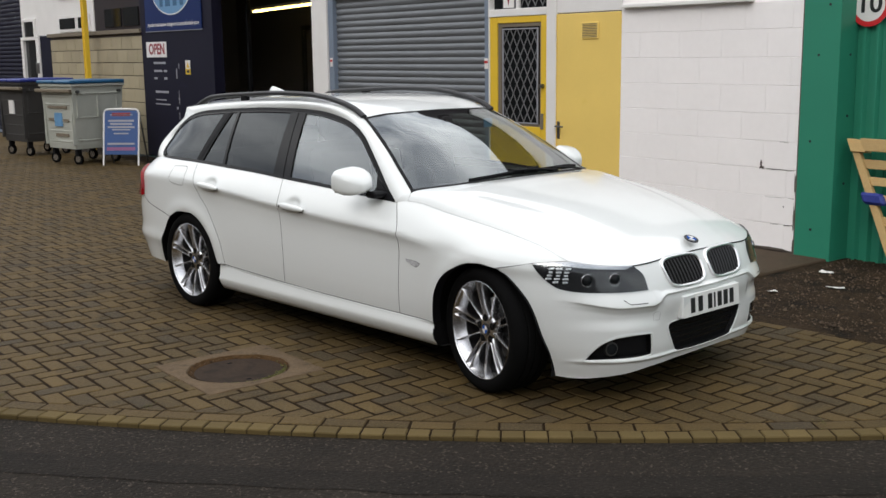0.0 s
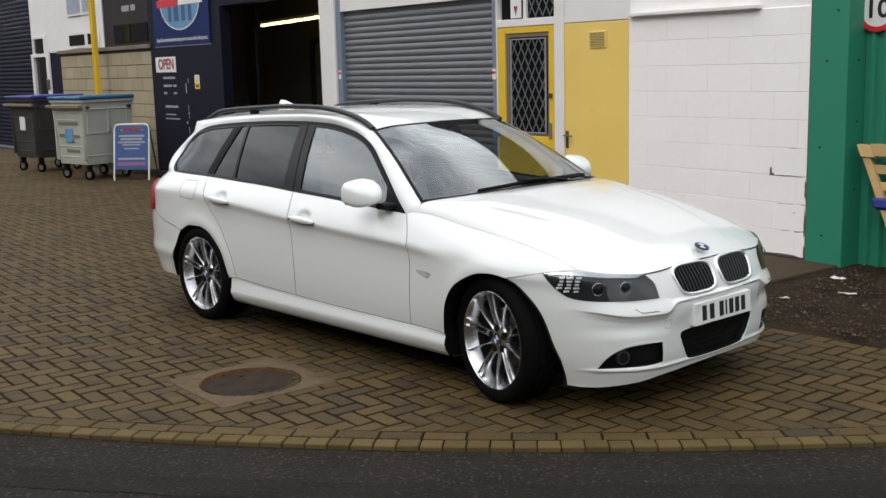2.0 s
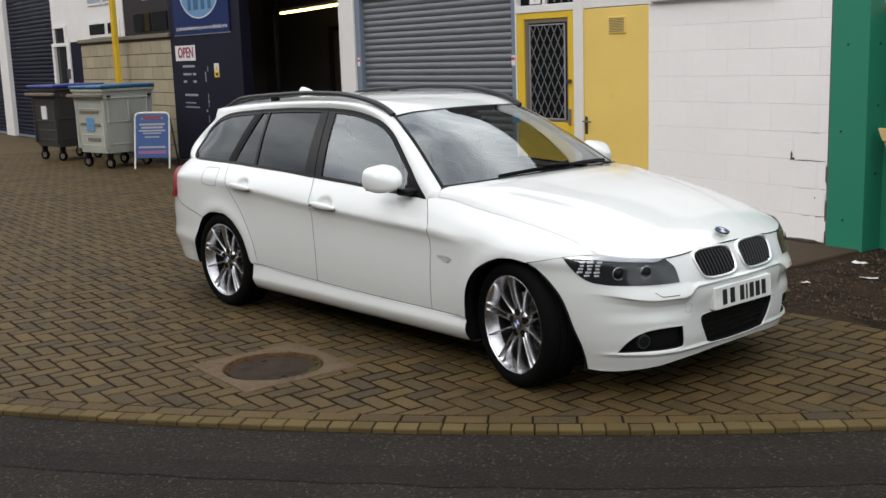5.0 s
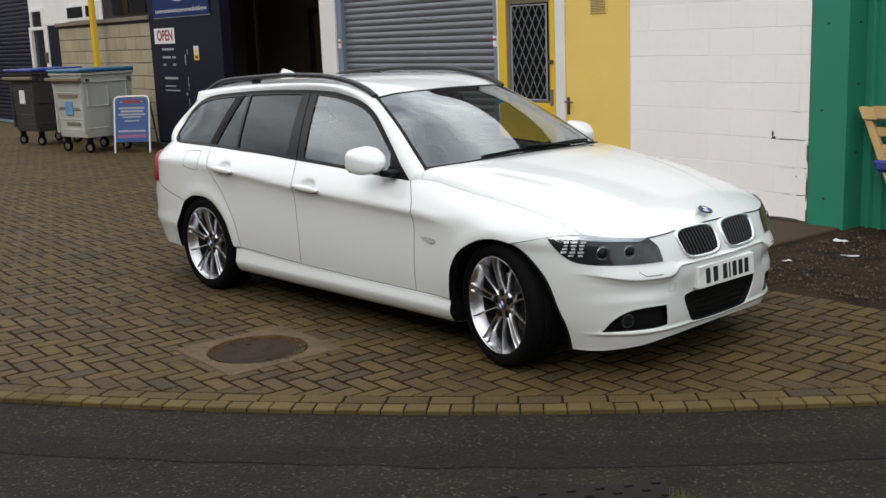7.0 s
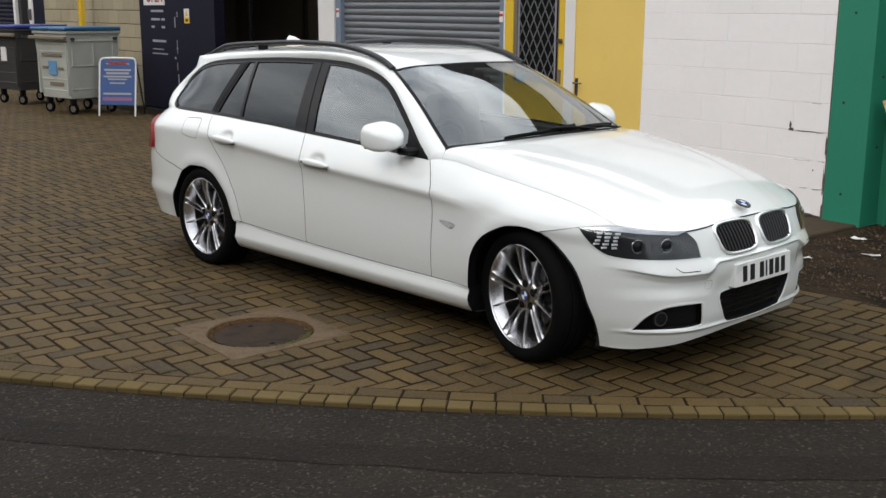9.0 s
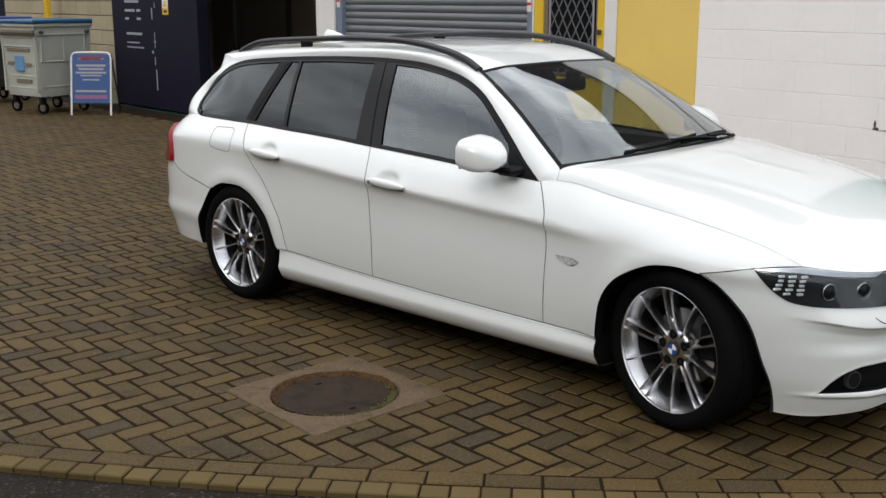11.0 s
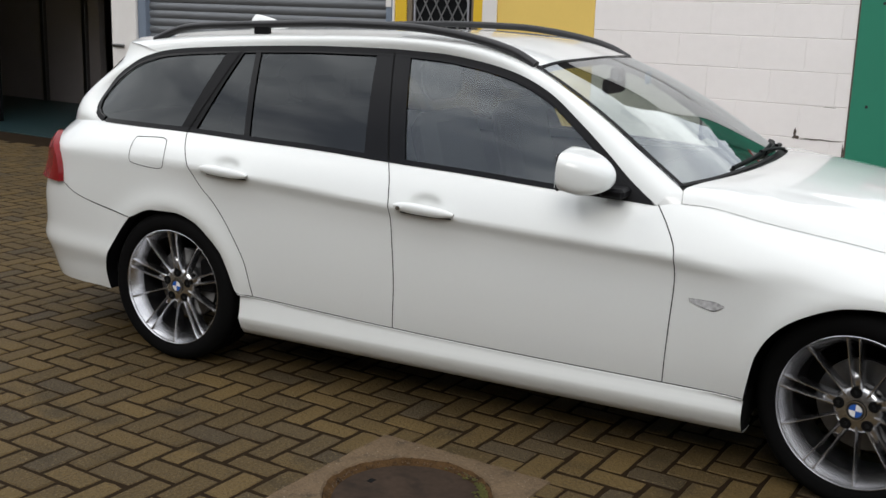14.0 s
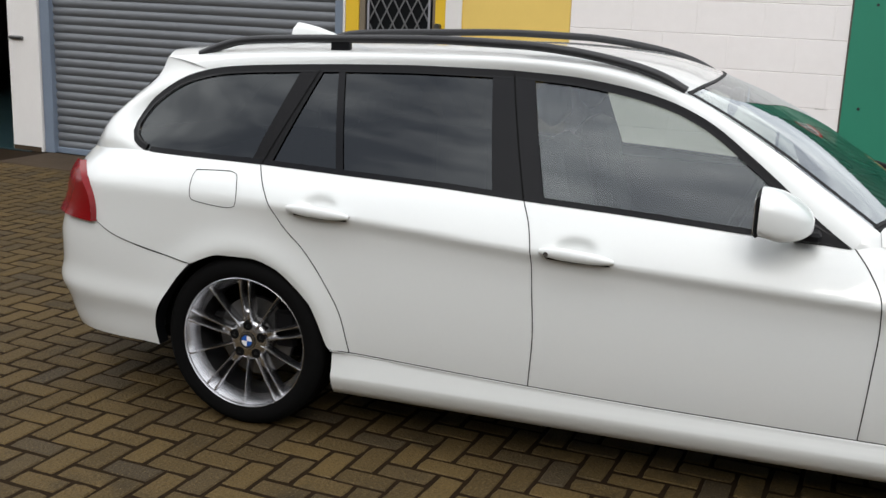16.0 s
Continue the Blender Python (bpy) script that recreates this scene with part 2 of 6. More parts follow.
BLACKINK = mat("black_ink", (0.015, 0.015, 0.016), 0.5)
GREYINK = mat("grey_white_lettering", (0.30, 0.30, 0.33), 0.6)
BINW = mat("pale_grey_bin_steel", (0.43, 0.44, 0.39), 0.5, metal=0.1, var=0.3, size=0.35, grain=0.1, stain=(0.22, 0.18, 0.13), stain_at=0.66)
BIND = mat("dark_grey_bin_plastic", (0.034, 0.032, 0.031), 0.6, var=0.25, size=0.3)
LIDT = mat("teal_blue_lid", (0.018, 0.095, 0.20), 0.45, var=0.2, size=0.4)
LIDB = mat("royal_blue_lid", (0.014, 0.026, 0.19), 0.45, var=0.2, size=0.4)
WOOD = mat("raw_pallet_wood", (0.46, 0.31, 0.13), 0.75, var=0.3, size=0.2, grain=0.35, grain_size=0.01, rand=0.35)
OUTWALL = mat("plain_grey_wall", (0.13, 0.12, 0.11), 0.85, var=0.3, size=2.0)
BLIND = mat("pale_blue_blind", (0.30, 0.34, 0.42), 0.5, var=0.9, size=0.12, grain=0.3)
TUBE = glow("fluorescent_tube", (1.0, 0.76, 0.20), 5.5)


# ---- builders ----
def link(name, verts, faces, material, parent=None, label="", smooth=False, sharp=None):
    me = bpy.data.meshes.new(name)
    me.from_pydata([tuple(v) for v in verts], [], faces)
    me.materials.append(material)
    if smooth:
        me.shade_smooth()
        if sharp:
            me.set_sharp_from_angle(angle=radians(sharp))
    ob = new(name, me)
    if parent:
        ob.parent = parent
    if label:
        ob["label"] = label
    return ob


def part(name, bm, material, parent=None, label="", smooth=False, sharp=40):
    me = bpy.data.meshes.new(name)
    bm.to_mesh(me)
    bm.free()
    me.materials.append(material)
    if smooth:
        me.shade_smooth()
        me.set_sharp_from_angle(angle=radians(sharp))
    ob = new(name, me)
    if parent:
        ob.parent = parent
    if label:
        ob["label"] = label
    return ob


def thing(name, m, label, category, group="", kind=""):
    ob = new(name)
    ob.matrix_world = m
    return tagged(ob, label, category, group, kind)


def add_box(bm, x0, x1, y0, y1, z0, z1, m=None, bevel=0.0):
    b = bmesh.new()
    bmesh.ops.create_cube(b, size=1, matrix=Matrix.Translation(((x0 + x1) / 2, (y0 + y1) / 2, (z0 + z1) / 2)) @ Matrix.Diagonal((abs(x1 - x0), abs(y1 - y0), abs(z1 - z0), 1)))
    if bevel:
        bmesh.ops.bevel(b, geom=b.edges[:], offset=bevel, segments=1, affect='EDGES')
    if m is not None:
        bmesh.ops.transform(b, matrix=m, verts=b.verts)
    tmp = bpy.data.meshes.new("tmp")
    b.to_mesh(tmp)
    b.free()
    bm.from_mesh(tmp)
    bpy.data.meshes.remove(tmp)
    return bm


def box(name, x0, x1, y0, y1, z0, z1, material, parent=None, label="", bevel=0.003, m=None):
    return part(name, add_box(bmesh.new(), x0, x1, y0, y1, z0, z1, m, bevel), material, parent, label)


def add_cyl(bm, r, depth, m, seg=24, r2=None):
    bmesh.ops.create_cone(bm, cap_ends=True, segments=seg, radius1=r, radius2=r if r2 is None else r2, depth=depth, matrix=m)
    return bm


def cyl(name, r, depth, m, material, parent=None, label="", seg=24, r2=None):
    return part(name, add_cyl(bmesh.new(), r, depth, m, seg, r2), material, parent, label, smooth=True)


def writing(name, text, size, m, material, parent, label="", width=None, bold=0.0):
    cu = bpy.data.curves.new(name, 'FONT')
    cu.body, cu.size, cu.extrude, cu.offset, cu.align_x, cu.align_y = text, size, 0.0008, bold, 'CENTER', 'CENTER'
    tmp = new(name, cu)
    bpy.context.view_layer.update()
    me = bpy.data.meshes.new_from_object(tmp.evaluated_get(bpy.context.evaluated_depsgraph_get()))
    bpy.data.objects.remove(tmp)
    if width:
        xs = [v.co.x for v in me.vertices]
        k = width / (max(xs) - min(xs))
        me.transform(Matrix.Diagonal((k, 1, 1, 1)))
    me.transform(m)
    me.materials.clear()
    me.materials.append(material)
    ob = new(name, me)
    ob.parent = parent
    if label:
        ob["label"] = label
    return ob


def curve_fn(*pts):
    """A smooth curve y(x) through points, with no overshoot."""
    xs, ys = np.array([p[0] for p in pts], float), np.array([p[1] for p in pts], float)
    h, d = np.diff(xs), np.diff(ys) / np.diff(xs)
    k = np.zeros(len(xs))
    k[0], k[-1] = d[0], d[-1]
    for i in range(1, len(xs) - 1):
        if d[i - 1] * d[i] > 0:
            w1, w2 = 2 * h[i] + h[i - 1], h[i] + 2 * h[i - 1]
            k[i] = (w1 + w2) / (w1 / d[i - 1] + w2 / d[i])

    def f(x):
        x = min(max(x, xs[0]), xs[-1])
        i = min(int(np.searchsorted(xs, x, side="right")) - 1, len(h) - 1)
        t = (x - xs[i]) / h[i]
        return float((1 + 2 * t) * (1 - t) ** 2 * ys[i] + t * (1 - t) ** 2 * h[i] * k[i] + t * t * (3 - 2 * t) * ys[i + 1] + t * t * (t - 1) * h[i] * k[i + 1])
    return f


def poly_fn(pts):
    """A smooth curve through 2D or 3D points, by share of its length."""
    p = np.array(pts, float)
    s = np.r_[0, np.cumsum(np.linalg.norm(np.diff(p, axis=0), axis=1))]
    s /= s[-1]
    fs = [curve_fn(*zip(s, p[:, i])) for i in range(p.shape[1])]
    return lambda t: np.array([f(t) for f in fs])


def coons(bottom, top, left, right, nu, nv):
    """Points of a patch between four curves: bottom and top run from left to right, left and right from bottom to top."""
    b, t, l, r = (poly_fn(c) for c in (bottom, top, left, right))
    c00, c10, c01, c11 = b(0), b(1), t(0), t(1)
    out = []
    for j in range(nv + 1):
        v = j / nv
        for i in range(nu + 1):
            u = i / nu
            out.append((1 - v) * b(u) + v * t(u) + (1 - u) * l(v) + u * r(v) - ((1 - u) * (1 - v) * c00 + u * (1 - v) * c10 + (1 - u) * v * c01 + u * v * c11))
    return out


def grid_faces(nu, nv, flip=False):
    w = nu + 1
    f = [(j * w + i, j * w + i + 1, (j + 1) * w + i + 1, (j + 1) * w + i) for j in range(nv) for i in range(nu)]
    return [q[::-1] for q in f] if flip else f

# ---- the car: x ahead, y to its left, z up, from the middle of the wheelbase on the ground ----
CAR = thing("estate_car", pose(0, 0, 0, 0, 0, 5), "white estate car with tinted rear windows and black roof rails", "car")
BELT_Z = curve_fn((-2.4, .93), (-2.2, .945), (-1.84, .974), (-1.36, .971), (-1, .961), (-.68, .952), (-.365, .936), (0, .92), (.355, .90), (.60, .886), (.72, .897), (.80, .896), (1.02, .862), (1.4, .808), (1.70, .749), (1.826, .706), (2.1, .69))
BELT_Y = curve_fn((-2.4, .70), (-2.2, .745), (-1.84, .768), (-1.36, .778), (-1, .785), (0, .79), (.4, .79), (.676, .785), (.8, .77), (1.02, .758), (1.4, .748), (1.70, .742), (1.826, .737), (2.1, .6))
CREASE_Z = curve_fn((-2.3, .842), (-1.4, .846), (-.9, .824), (-.33, .785), (.39, .750), (.76, .733), (1.0, .710), (1.38, .690), (2.2, .66))
LOW = curve_fn((-.4, .80), (0, .848), (.25, .861), (.5, .865), (.75, .864), (.9, .868), (1.0, .884))
FLAT = curve_fn((-.4, .80), (0, .850), (.25, .867), (.5, .876), (.75, .880), (.9, .879), (1.0, .874))
FRONT_A = curve_fn((.10, .73), (.2, .770), (.3, .785), (.45, .785), (.50, .783), (.56, .762), (.62, .735), (.70, .685), (.8, .6))
REAR_A = curve_fn((.2, .95), (.3, .990), (.45, 1.020), (.60, 1.020), (.68, 1.0), (.75, .957), (.95, .90), (1.3, .6))
N_F, N_R = 2.5, 4.0


def step(a, b, x):
    t = min(max((x - a) / (b - a), 0), 1)
    return t * t * (3 - 2 * t)


def W(x, z):
    """Half the body's width at a place in its side view."""
    c, t, q = CREASE_Z(x), BELT_Z(x), BELT_Y(x)
    fade = max(step(.80, 1.15, x), .75 * step(-1.05, -1.55, x))
    f = 1.0
    if x > 1.38:
        f = max(1 - min((x - 1.38) / FRONT_A(min(z, .7)), 1) ** N_F, 0) ** (1 / N_F)
    if x < -1.38:
        f = max(1 - min((-1.38 - x) / REAR_A(min(max(z, .2), .95)), 1) ** N_R, 0) ** (1 / N_R)
    k = (z - .30) / (c - .30)
    if z <= c:
        y = ((1 - fade) * LOW(k) + fade * FLAT(k)) * f
    elif z <= t:
        s = (z - c) / (t - c)
        y0 = (.884 * (1 - fade) + .874 * fade) * f
        q = q if x > -1.38 else q * f
        y = y0 - (y0 - q) * ((.62 - .44 * fade) * s + (.38 + .44 * fade) * s * s)
    else:
        y = (q if x > -1.38 else q * f - .14 * min((-1.38 - x), .6) ** 2 * step(0, .16, z - t)) - (z - t) * .45 - (z - t) ** 2 * .33
    for hx, hz in ((-.165, .800), (-1.072, .852)):
        d = ((x - hx) / .062) ** 2 + ((z - hz) / .034) ** 2
        if d < 4:
            y -= .019 * math.exp(-d * d)
    for wx in (-1.38, 1.38):
        r = math.hypot(x - wx, z - .315)
        if z < .80:
            y += .014 * math.exp(-((r - .355) / (.055 if r > .355 else .04)) ** 2)
    return y


def side(pts, off=0.0, s=-1):
    return [(p[0], s * (W(p[0], p[1]) + off), p[1]) for p in pts]


def both_sides(name, verts, faces, material, label="", off=None, parent=None, smooth=True):
    """A part on the right side and its mirror image on the left."""
    obs = []
    for s in (1, -1):
        obs.append(link(name, [(v[0], v[1] * s, v[2]) for v in verts], faces if s == 1 else [f[::-1] for f in faces], material, parent or CAR, label, smooth))
    return obs


def side_panel(name, bottom, top, left, right, nu, nv, material, label="", off=0.0):
    p = coons(bottom, top, left, right, nu, nv)
    return both_sides(name, side(p, off), grid_faces(nu, nv), material, label)


def ribbon(name, pts, width, material, off=0.0012, n=40, label=""):
    """A thin strip along a line of the side view."""
    f = poly_fn(pts)
    v, faces = [], []
    for i in range(n + 1):
        t = i / n
        p, d = f(t), f(min(t + .01, 1)) - f(max(t - .01, 0))
        d /= np.linalg.norm(d)
        for k in (-.5, .5):
            v.append((p[0] - d[1] * width * k, p[1] + d[0] * width * k))
        if i:
            faces.append((2 * i - 2, 2 * i, 2 * i + 1, 2 * i - 1))
    return both_sides(name, side(v, off), faces, material, label)


SILL_TOP = curve_fn((-1.03, .340), (-.30, .312), (.21, .302), (1.03, .297))
D_FRONT = [(.750, .297), (.763, .517), (.770, .655), (.764, .747), (.724, .829), (.672, BELT_Z(.672))]
D_MID = [(-.300, .312), (-.291, .487), (-.302, .65), (-.311, .777), (-.330, .863), (-.365, .936)]
D_REAR = [(-.954, .338), (-.988, .471), (-1.053, .588), (-1.140, .701), (-1.206, .765), (-1.265, .85), (-1.345, .971)]
ARCH_F = [(1.021, .296), (1.030, .386), (1.058, .472), (1.12, .558), (1.203, .613), (1.31, .652), (1.40, .660), (1.496, .650), (1.607, .581), (1.690, .475), (1.729, .348), (1.754, .248), (1.75, .14)]
ARCH_R = [(-1.735, .254), (-1.744, .314), (-1.703, .436), (-1.651, .518), (-1.580, .597), (-1.456, .642), (-1.342, .643), (-1.228, .609), (-1.14, .535), (-1.076, .459), (-1.040, .354), (-1.028, .340)]
BUMP_LINE = [(-1.580, .597), (-1.75, .625), (-1.926, .664), (-2.007, .700)]


def belt(x0, x1, n=8):
    return [(x, BELT_Z(x)) for x in np.linspace(x0, x1, n)]


def sill(x0, x1, n=6):
    return [(x, SILL_TOP(x)) for x in np.linspace(x0, x1, n)]


side_panel("front_door", sill(-.30, .75), belt(-.365, .672), D_MID, D_FRONT, 80, 56, PAINT)
side_panel("rear_door", sill(-.954, -.30), belt(-1.345, -.365), D_REAR, D_MID, 70, 56, PAINT)
side_panel("front_wing", [(.75, .297), (.9, .2965)] + ARCH_F[:8], belt(.672, 1.826, 14), D_FRONT, [(1.496, .650), (1.60, .672), (1.686, .692), (1.76, .702), (1.826, .706)], 60, 34, PAINT)
side_panel("rear_quarter_panel", ARCH_R[4:] + [(-.954, .338)], belt(-2.20, -1.345, 8), BUMP_LINE + [(-2.03, .80), (-2.10, .885), (-2.20, .945)], D_REAR, 44, 30, PAINT)

# sill skirt
sk = []
for x in np.linspace(-1.024, 1.022, 40):
    z1 = SILL_TOP(x)
    for y, z in ((W(x, z1) - .002, z1 - .001), (W(x, z1) + .001, z1 - .004), (.8485, z1 - .010), (.851, z1 - .020), (.857, .262), (.8625, .246), (.8635, .236), (.858, .218), (.847, .194), (.828, .168), (.79, .156), (.70, .152)):
        sk.append((x, -y, z))
for ob in both_sides("sill_skirt", sk, grid_faces(11, 39, True), PAINT):
    ob.data.set_sharp_from_angle(angle=radians(50))
for x in (-1.023, 1.021):
    z1 = SILL_TOP(x)
    v = [(x, -W(x, z1) + .004, z1), (x, -.853, z1 - .024), (x, -.860, .260), (x, -.8645, .236), (x, -.857, .207), (x, -.828, .168), (x, -.70, .152), (x, -.70, z1)]
    both_sides("sill_end", v, [tuple(range(8))], SEAM, smooth=False)

# arch lips
for arch in (ARCH_F, ARCH_R):
    f = poly_fn(arch)
    v = []
    for i in range(61):
        p = f(i / 60)
        w = W(p[0], max(p[1], .2)) if arch is ARCH_R or p[0] < 1.5 else W(p[0], max(p[1], .2))
        v += [(p[0], -w, p[1]), (p[0], -w + .012, p[1]), (p[0], -w + .06, p[1])]
    both_sides("arch_lip", v, grid_faces(2, 60), SATIN)

# shut lines
for line in (D_FRONT, D_MID, D_REAR, sill(-1.03, 1.02, 8), BUMP_LINE, [(1.496, .652), (1.60, .673), (1.682, .691)]):
    ribbon("shut_line", line, .0034, SEAM)
FUEL = [(x + .018, z) for x, z in [(-1.60, .935), (-1.47, .940), (-1.437, .932), (-1.425, .91), (-1.412, .85), (-1.42, .825), (-1.45, .818), (-1.56, .827), (-1.592, .835), (-1.602, .86), (-1.607, .915), (-1.60, .935)]]
ribbon("fuel_flap_line", FUEL, .0026, SEAM, n=90)

# ---- glasshouse ----
DLO_TOP = [(-1.844, .976), (-1.905, 1.0), (-1.938, 1.055), (-1.911, 1.125), (-1.825, 1.205), (-1.732, 1.255), (-1.589, 1.290), (-1.36, 1.311), (-1.049, 1.329), (-.792, 1.338), (-.501, 1.340), (-.30, 1.333), (-.103, 1.310), (.053, 1.276), (.188, 1.223), (.343, 1.123), (.475, 1.025), (.567, .952), (.672, .884)]
TOP_Z = curve_fn(*DLO_TOP[3:])
DLO_LOW = curve_fn((-1.935, 1.06), (-1.90, 1.0), (-1.844, .976), (-1.6, BELT_Z(-1.6)), (-1.36, .971), (-1, .961), (-.68, .952), (-.365, .936), (0, .92), (.355, .90), (.672, .884))


def band(name, x0, x1, low, high, n, nv, material, off, label=""):
    v = []
    for x in np.linspace(x0, x1, n + 1):
        a, b = low(x), high(x)
        v += [(x, a + (b - a) * j / nv) for j in range(nv + 1)]
    return both_sides(name, side(v, off), grid_faces(nv, n, True), material, label)


band("tinted_side_glass", -1.90, -.42, DLO_LOW, lambda x: max(TOP_Z(x), DLO_LOW(x) + .01), 40, 8, TINT, -.004, "dark tinted window glass")
band("front_door_glass", -.42, .64, DLO_LOW, lambda x: max(TOP_Z(x), DLO_LOW(x) + .004), 40, 8, CLEAR, -.004)


def inset(pts, d):
    """The points of a line moved to its right by d."""
    p = np.array(pts, float)
    t = np.gradient(p, axis=0)
    t /= np.linalg.norm(t, axis=1)[:, None]
    return [tuple(q) for q in p + np.c_[t[:, 1], -t[:, 0]] * d]


def edge_strip(name, pts, d0, d1, material, off, n=80):
    f, f0, f1 = poly_fn(pts), poly_fn(inset(pts, d0)), poly_fn(inset(pts, d1))
    v = []
    for i in range(n + 1):
        k = min(1, (1 - i / n) * 14)
        v += [f(i / n) * (1 - k) + g(i / n) * k for g in (f0, f1)]
    return both_sides(name, side(v, off), grid_faces(1, n, True), material)


edge_strip("window_frame", DLO_TOP, -.002, .019, SATIN, .002)
edge_strip("window_seal", DLO_TOP, .018, .025, TRIM, .004)
edge_strip("belt_moulding", [(x, DLO_LOW(x)) for x in np.linspace(-1.82, .672, 30)], -.016, .002, TRIM, .003)


def slab_side(name, a, b, c, d, material, off=.003):
    """A flat trim piece between bottom corners a, b and top corners d, c."""
    p = coons([a, b], [d, c], [a, d], [b, c], 3, 10)
    return both_sides(name, side(p, off), grid_faces(3, 10), material)


slab_side("centre_pillar_trim", (-.474, .945), (-.294, .930), (-.402, 1.315), (-.553, 1.322), TRIM)
slab_side("rear_pillar_trim", (-1.386, .973), (-1.306, .969), (-1.183, 1.305), (-1.272, 1.30), SATIN)
slab_side("glass_divider", (-1.048, .966), (-1.020, .964), (-1.102, 1.31), (-1.128, 1.31), TRIM)
slab_side("mirror_sail", (.50, .893), (.665, .885), (.50, 1.000), (.44, 1.045), SATIN)
ribbon("shut_line", [(-.365, .936), (-.443, 1.206), (-.478, 1.33)], .005, SEAM, .0045)
ribbon("shut_line", [(-1.340, .971), (-1.225, 1.24), (-1.20, 1.305)], .005, SEAM, .0045)

ROOF_E = [(-1.87, -.54, 1.312), (-1.5, -.545, 1.352), (-1.06, -.547, 1.374), (-.51, -.547, 1.386), (-.2, -.546, 1.372), (-.05, -.545, 1.348), (.105, -.541, 1.301)]
A_EDGE = [(.105, -.541, 1.301), (.26, -.588, 1.228), (.42, -.637, 1.140), (.58, -.690, 1.040), (.729, -.738, .945)]
rail_top = poly_fn(ROOF_E[:-1] + A_EDGE)
rl0 = poly_fn(side([(-1.66, TOP_Z(-1.66)), (-1.589, 1.290)] + DLO_TOP[7:]))
v = []
for i in range(91):
    a, b = rl0(i / 90), rail_top(i / 90)
    for j in range(7):
        t = j / 6
        p = a + (b - a) * t
        p = p + np.array((0, -.010, .008)) * math.sin(math.pi * t)
        v.append(tuple(p))
both_sides("roof_side_and_front_pillar", v, grid_faces(6, 90, True), PAINT)
both_sides("pillar_lining", [(x - .012, y + .022, z - .016) for x, y, z in v], grid_faces(6, 90), CLOTH)

# rear pillar and tail
PILLAR_OUT = [(-2.20, -W(-2.20, .945), .945), (-2.10, -.60, 1.06), (-1.985, -.565, 1.17), (-1.90, -.545, 1.25), (-1.87, -.54, 1.312)]
q_top = side(belt(-2.20, -1.844, 6))
in_edge = side([(-1.844, .974), (-1.905, 1.0), (-1.938, 1.055), (-1.911, 1.125), (-1.825, 1.205), (-1.732, 1.255), (-1.66, TOP_Z(-1.66))])
p = coons(q_top, [(-1.87, -.54, 1.312), (-1.76, -.565, 1.30), tuple(in_edge[-1])], PILLAR_OUT, in_edge, 12, 20)
both_sides("rear_pillar", p, grid_faces(12, 20), PAINT)
tg = [(-2.20, W(-2.20, .945), .945), (-2.10, .60, 1.06), (-1.985, .565, 1.17), (-1.90, .545, 1.25)]
v = []
for x, y, z in tg:
    for j in range(13):
        s = -1 + j / 6
        v.append((x - .10 * (1 - s * s), y * s, z))
link("rear_screen", v, grid_faces(12, 3, True), TINT, CAR, "dark tinted rear window", True)
v = []
for z in np.linspace(.66, .945, 8):
    for j in range(25):
        th = -math.pi / 2 * (1 - j / 12) * .62
        s = math.sin(th)
        v.append((-1.38 - REAR_A(z) * math.cos(th) ** (2 / N_R), math.copysign(W(-1.38 - REAR_A(z) * math.cos(th) ** (2 / N_R), z), s) if s else 0, z))
link("tailgate", v, grid_faces(24, 7, True), PAINT, CAR, "", True)


def rear_pt(th, z, off=0.0):
    c = max(math.cos(th), 0) ** (2 / N_R)
    x = -1.38 - REAR_A(z) * c
    return (x - off * c, -(W(x, z) + off), z)


def rear_th(x, z):
    return math.acos(min(max(((-1.38 - x) / REAR_A(z)), 0), 1) ** (N_R / 2))


p = coons([(rear_th(-1.745, .254), .254), (.9, .245), (0, .24)], [(rear_th(-1.58, .597), .597), (rear_th(-1.926, .664), .664), (rear_th(-2.007, .70), .70), (.5, .70), (0, .70)],
          [(rear_th(x, z), z) for x, z in ARCH_R[:5]], [(0, .24), (0, .70)], 40, 22)
both_sides("rear_bumper", [rear_pt(a, z, .012 * math.exp(-((z - .42) / .05) ** 2)) for a, z in p], grid_faces(40, 22, True), PAINT)
lamp_in = [(rear_th(-2.010, .702), .702), (rear_th(-2.030, .80), .80), (rear_th(-2.085, .865), .865), (rear_th(-2.15, .905), .905)]
p = coons([lamp_in[0], (.42, .705)], [lamp_in[-1], (.55, .90)], lamp_in, [(.42, .705), (.45, .80), (.55, .90)], 14, 14)
both_sides("tail_lamp", [rear_pt(q, z, .019) for q, z in p], grid_faces(14, 14, True), RED, "red tail lamp")
f = poly_fn(lamp_in)
v = []
for i in range(21):
    q, z = f(i / 20)
    v += [rear_pt(q, z, -.004), rear_pt(q, z, .019)]
both_sides("tail_lamp_edge", v, grid_faces(1, 20, True), RED)

# ---- roof, bonnet, windscreen ----


def mirrored(pts):
    """A line from the right side to the middle, and on to the left side."""
    return list(pts) + [(q[0], -q[1], q[2]) for q in list(pts)[-2::-1]]


def across(name, near, far, lside, nu, nv, material, label="", dome=0.0, flat=4, off=0.0):
    p = coons(mirrored(near), mirrored(far), lside, [(q[0], -q[1], q[2]) for q in lside], nu, nv)
    out = []
    for k, q in enumerate(p):
        u, v = (k % (nu + 1)) / nu, (k // (nu + 1)) / nv
        out.append((q[0], q[1], q[2] + off + dome * math.sin(math.pi * v) * (1 - abs(2 * u - 1) ** flat)))
    return link(name, out, grid_faces(nu, nv), material, CAR, label, True)


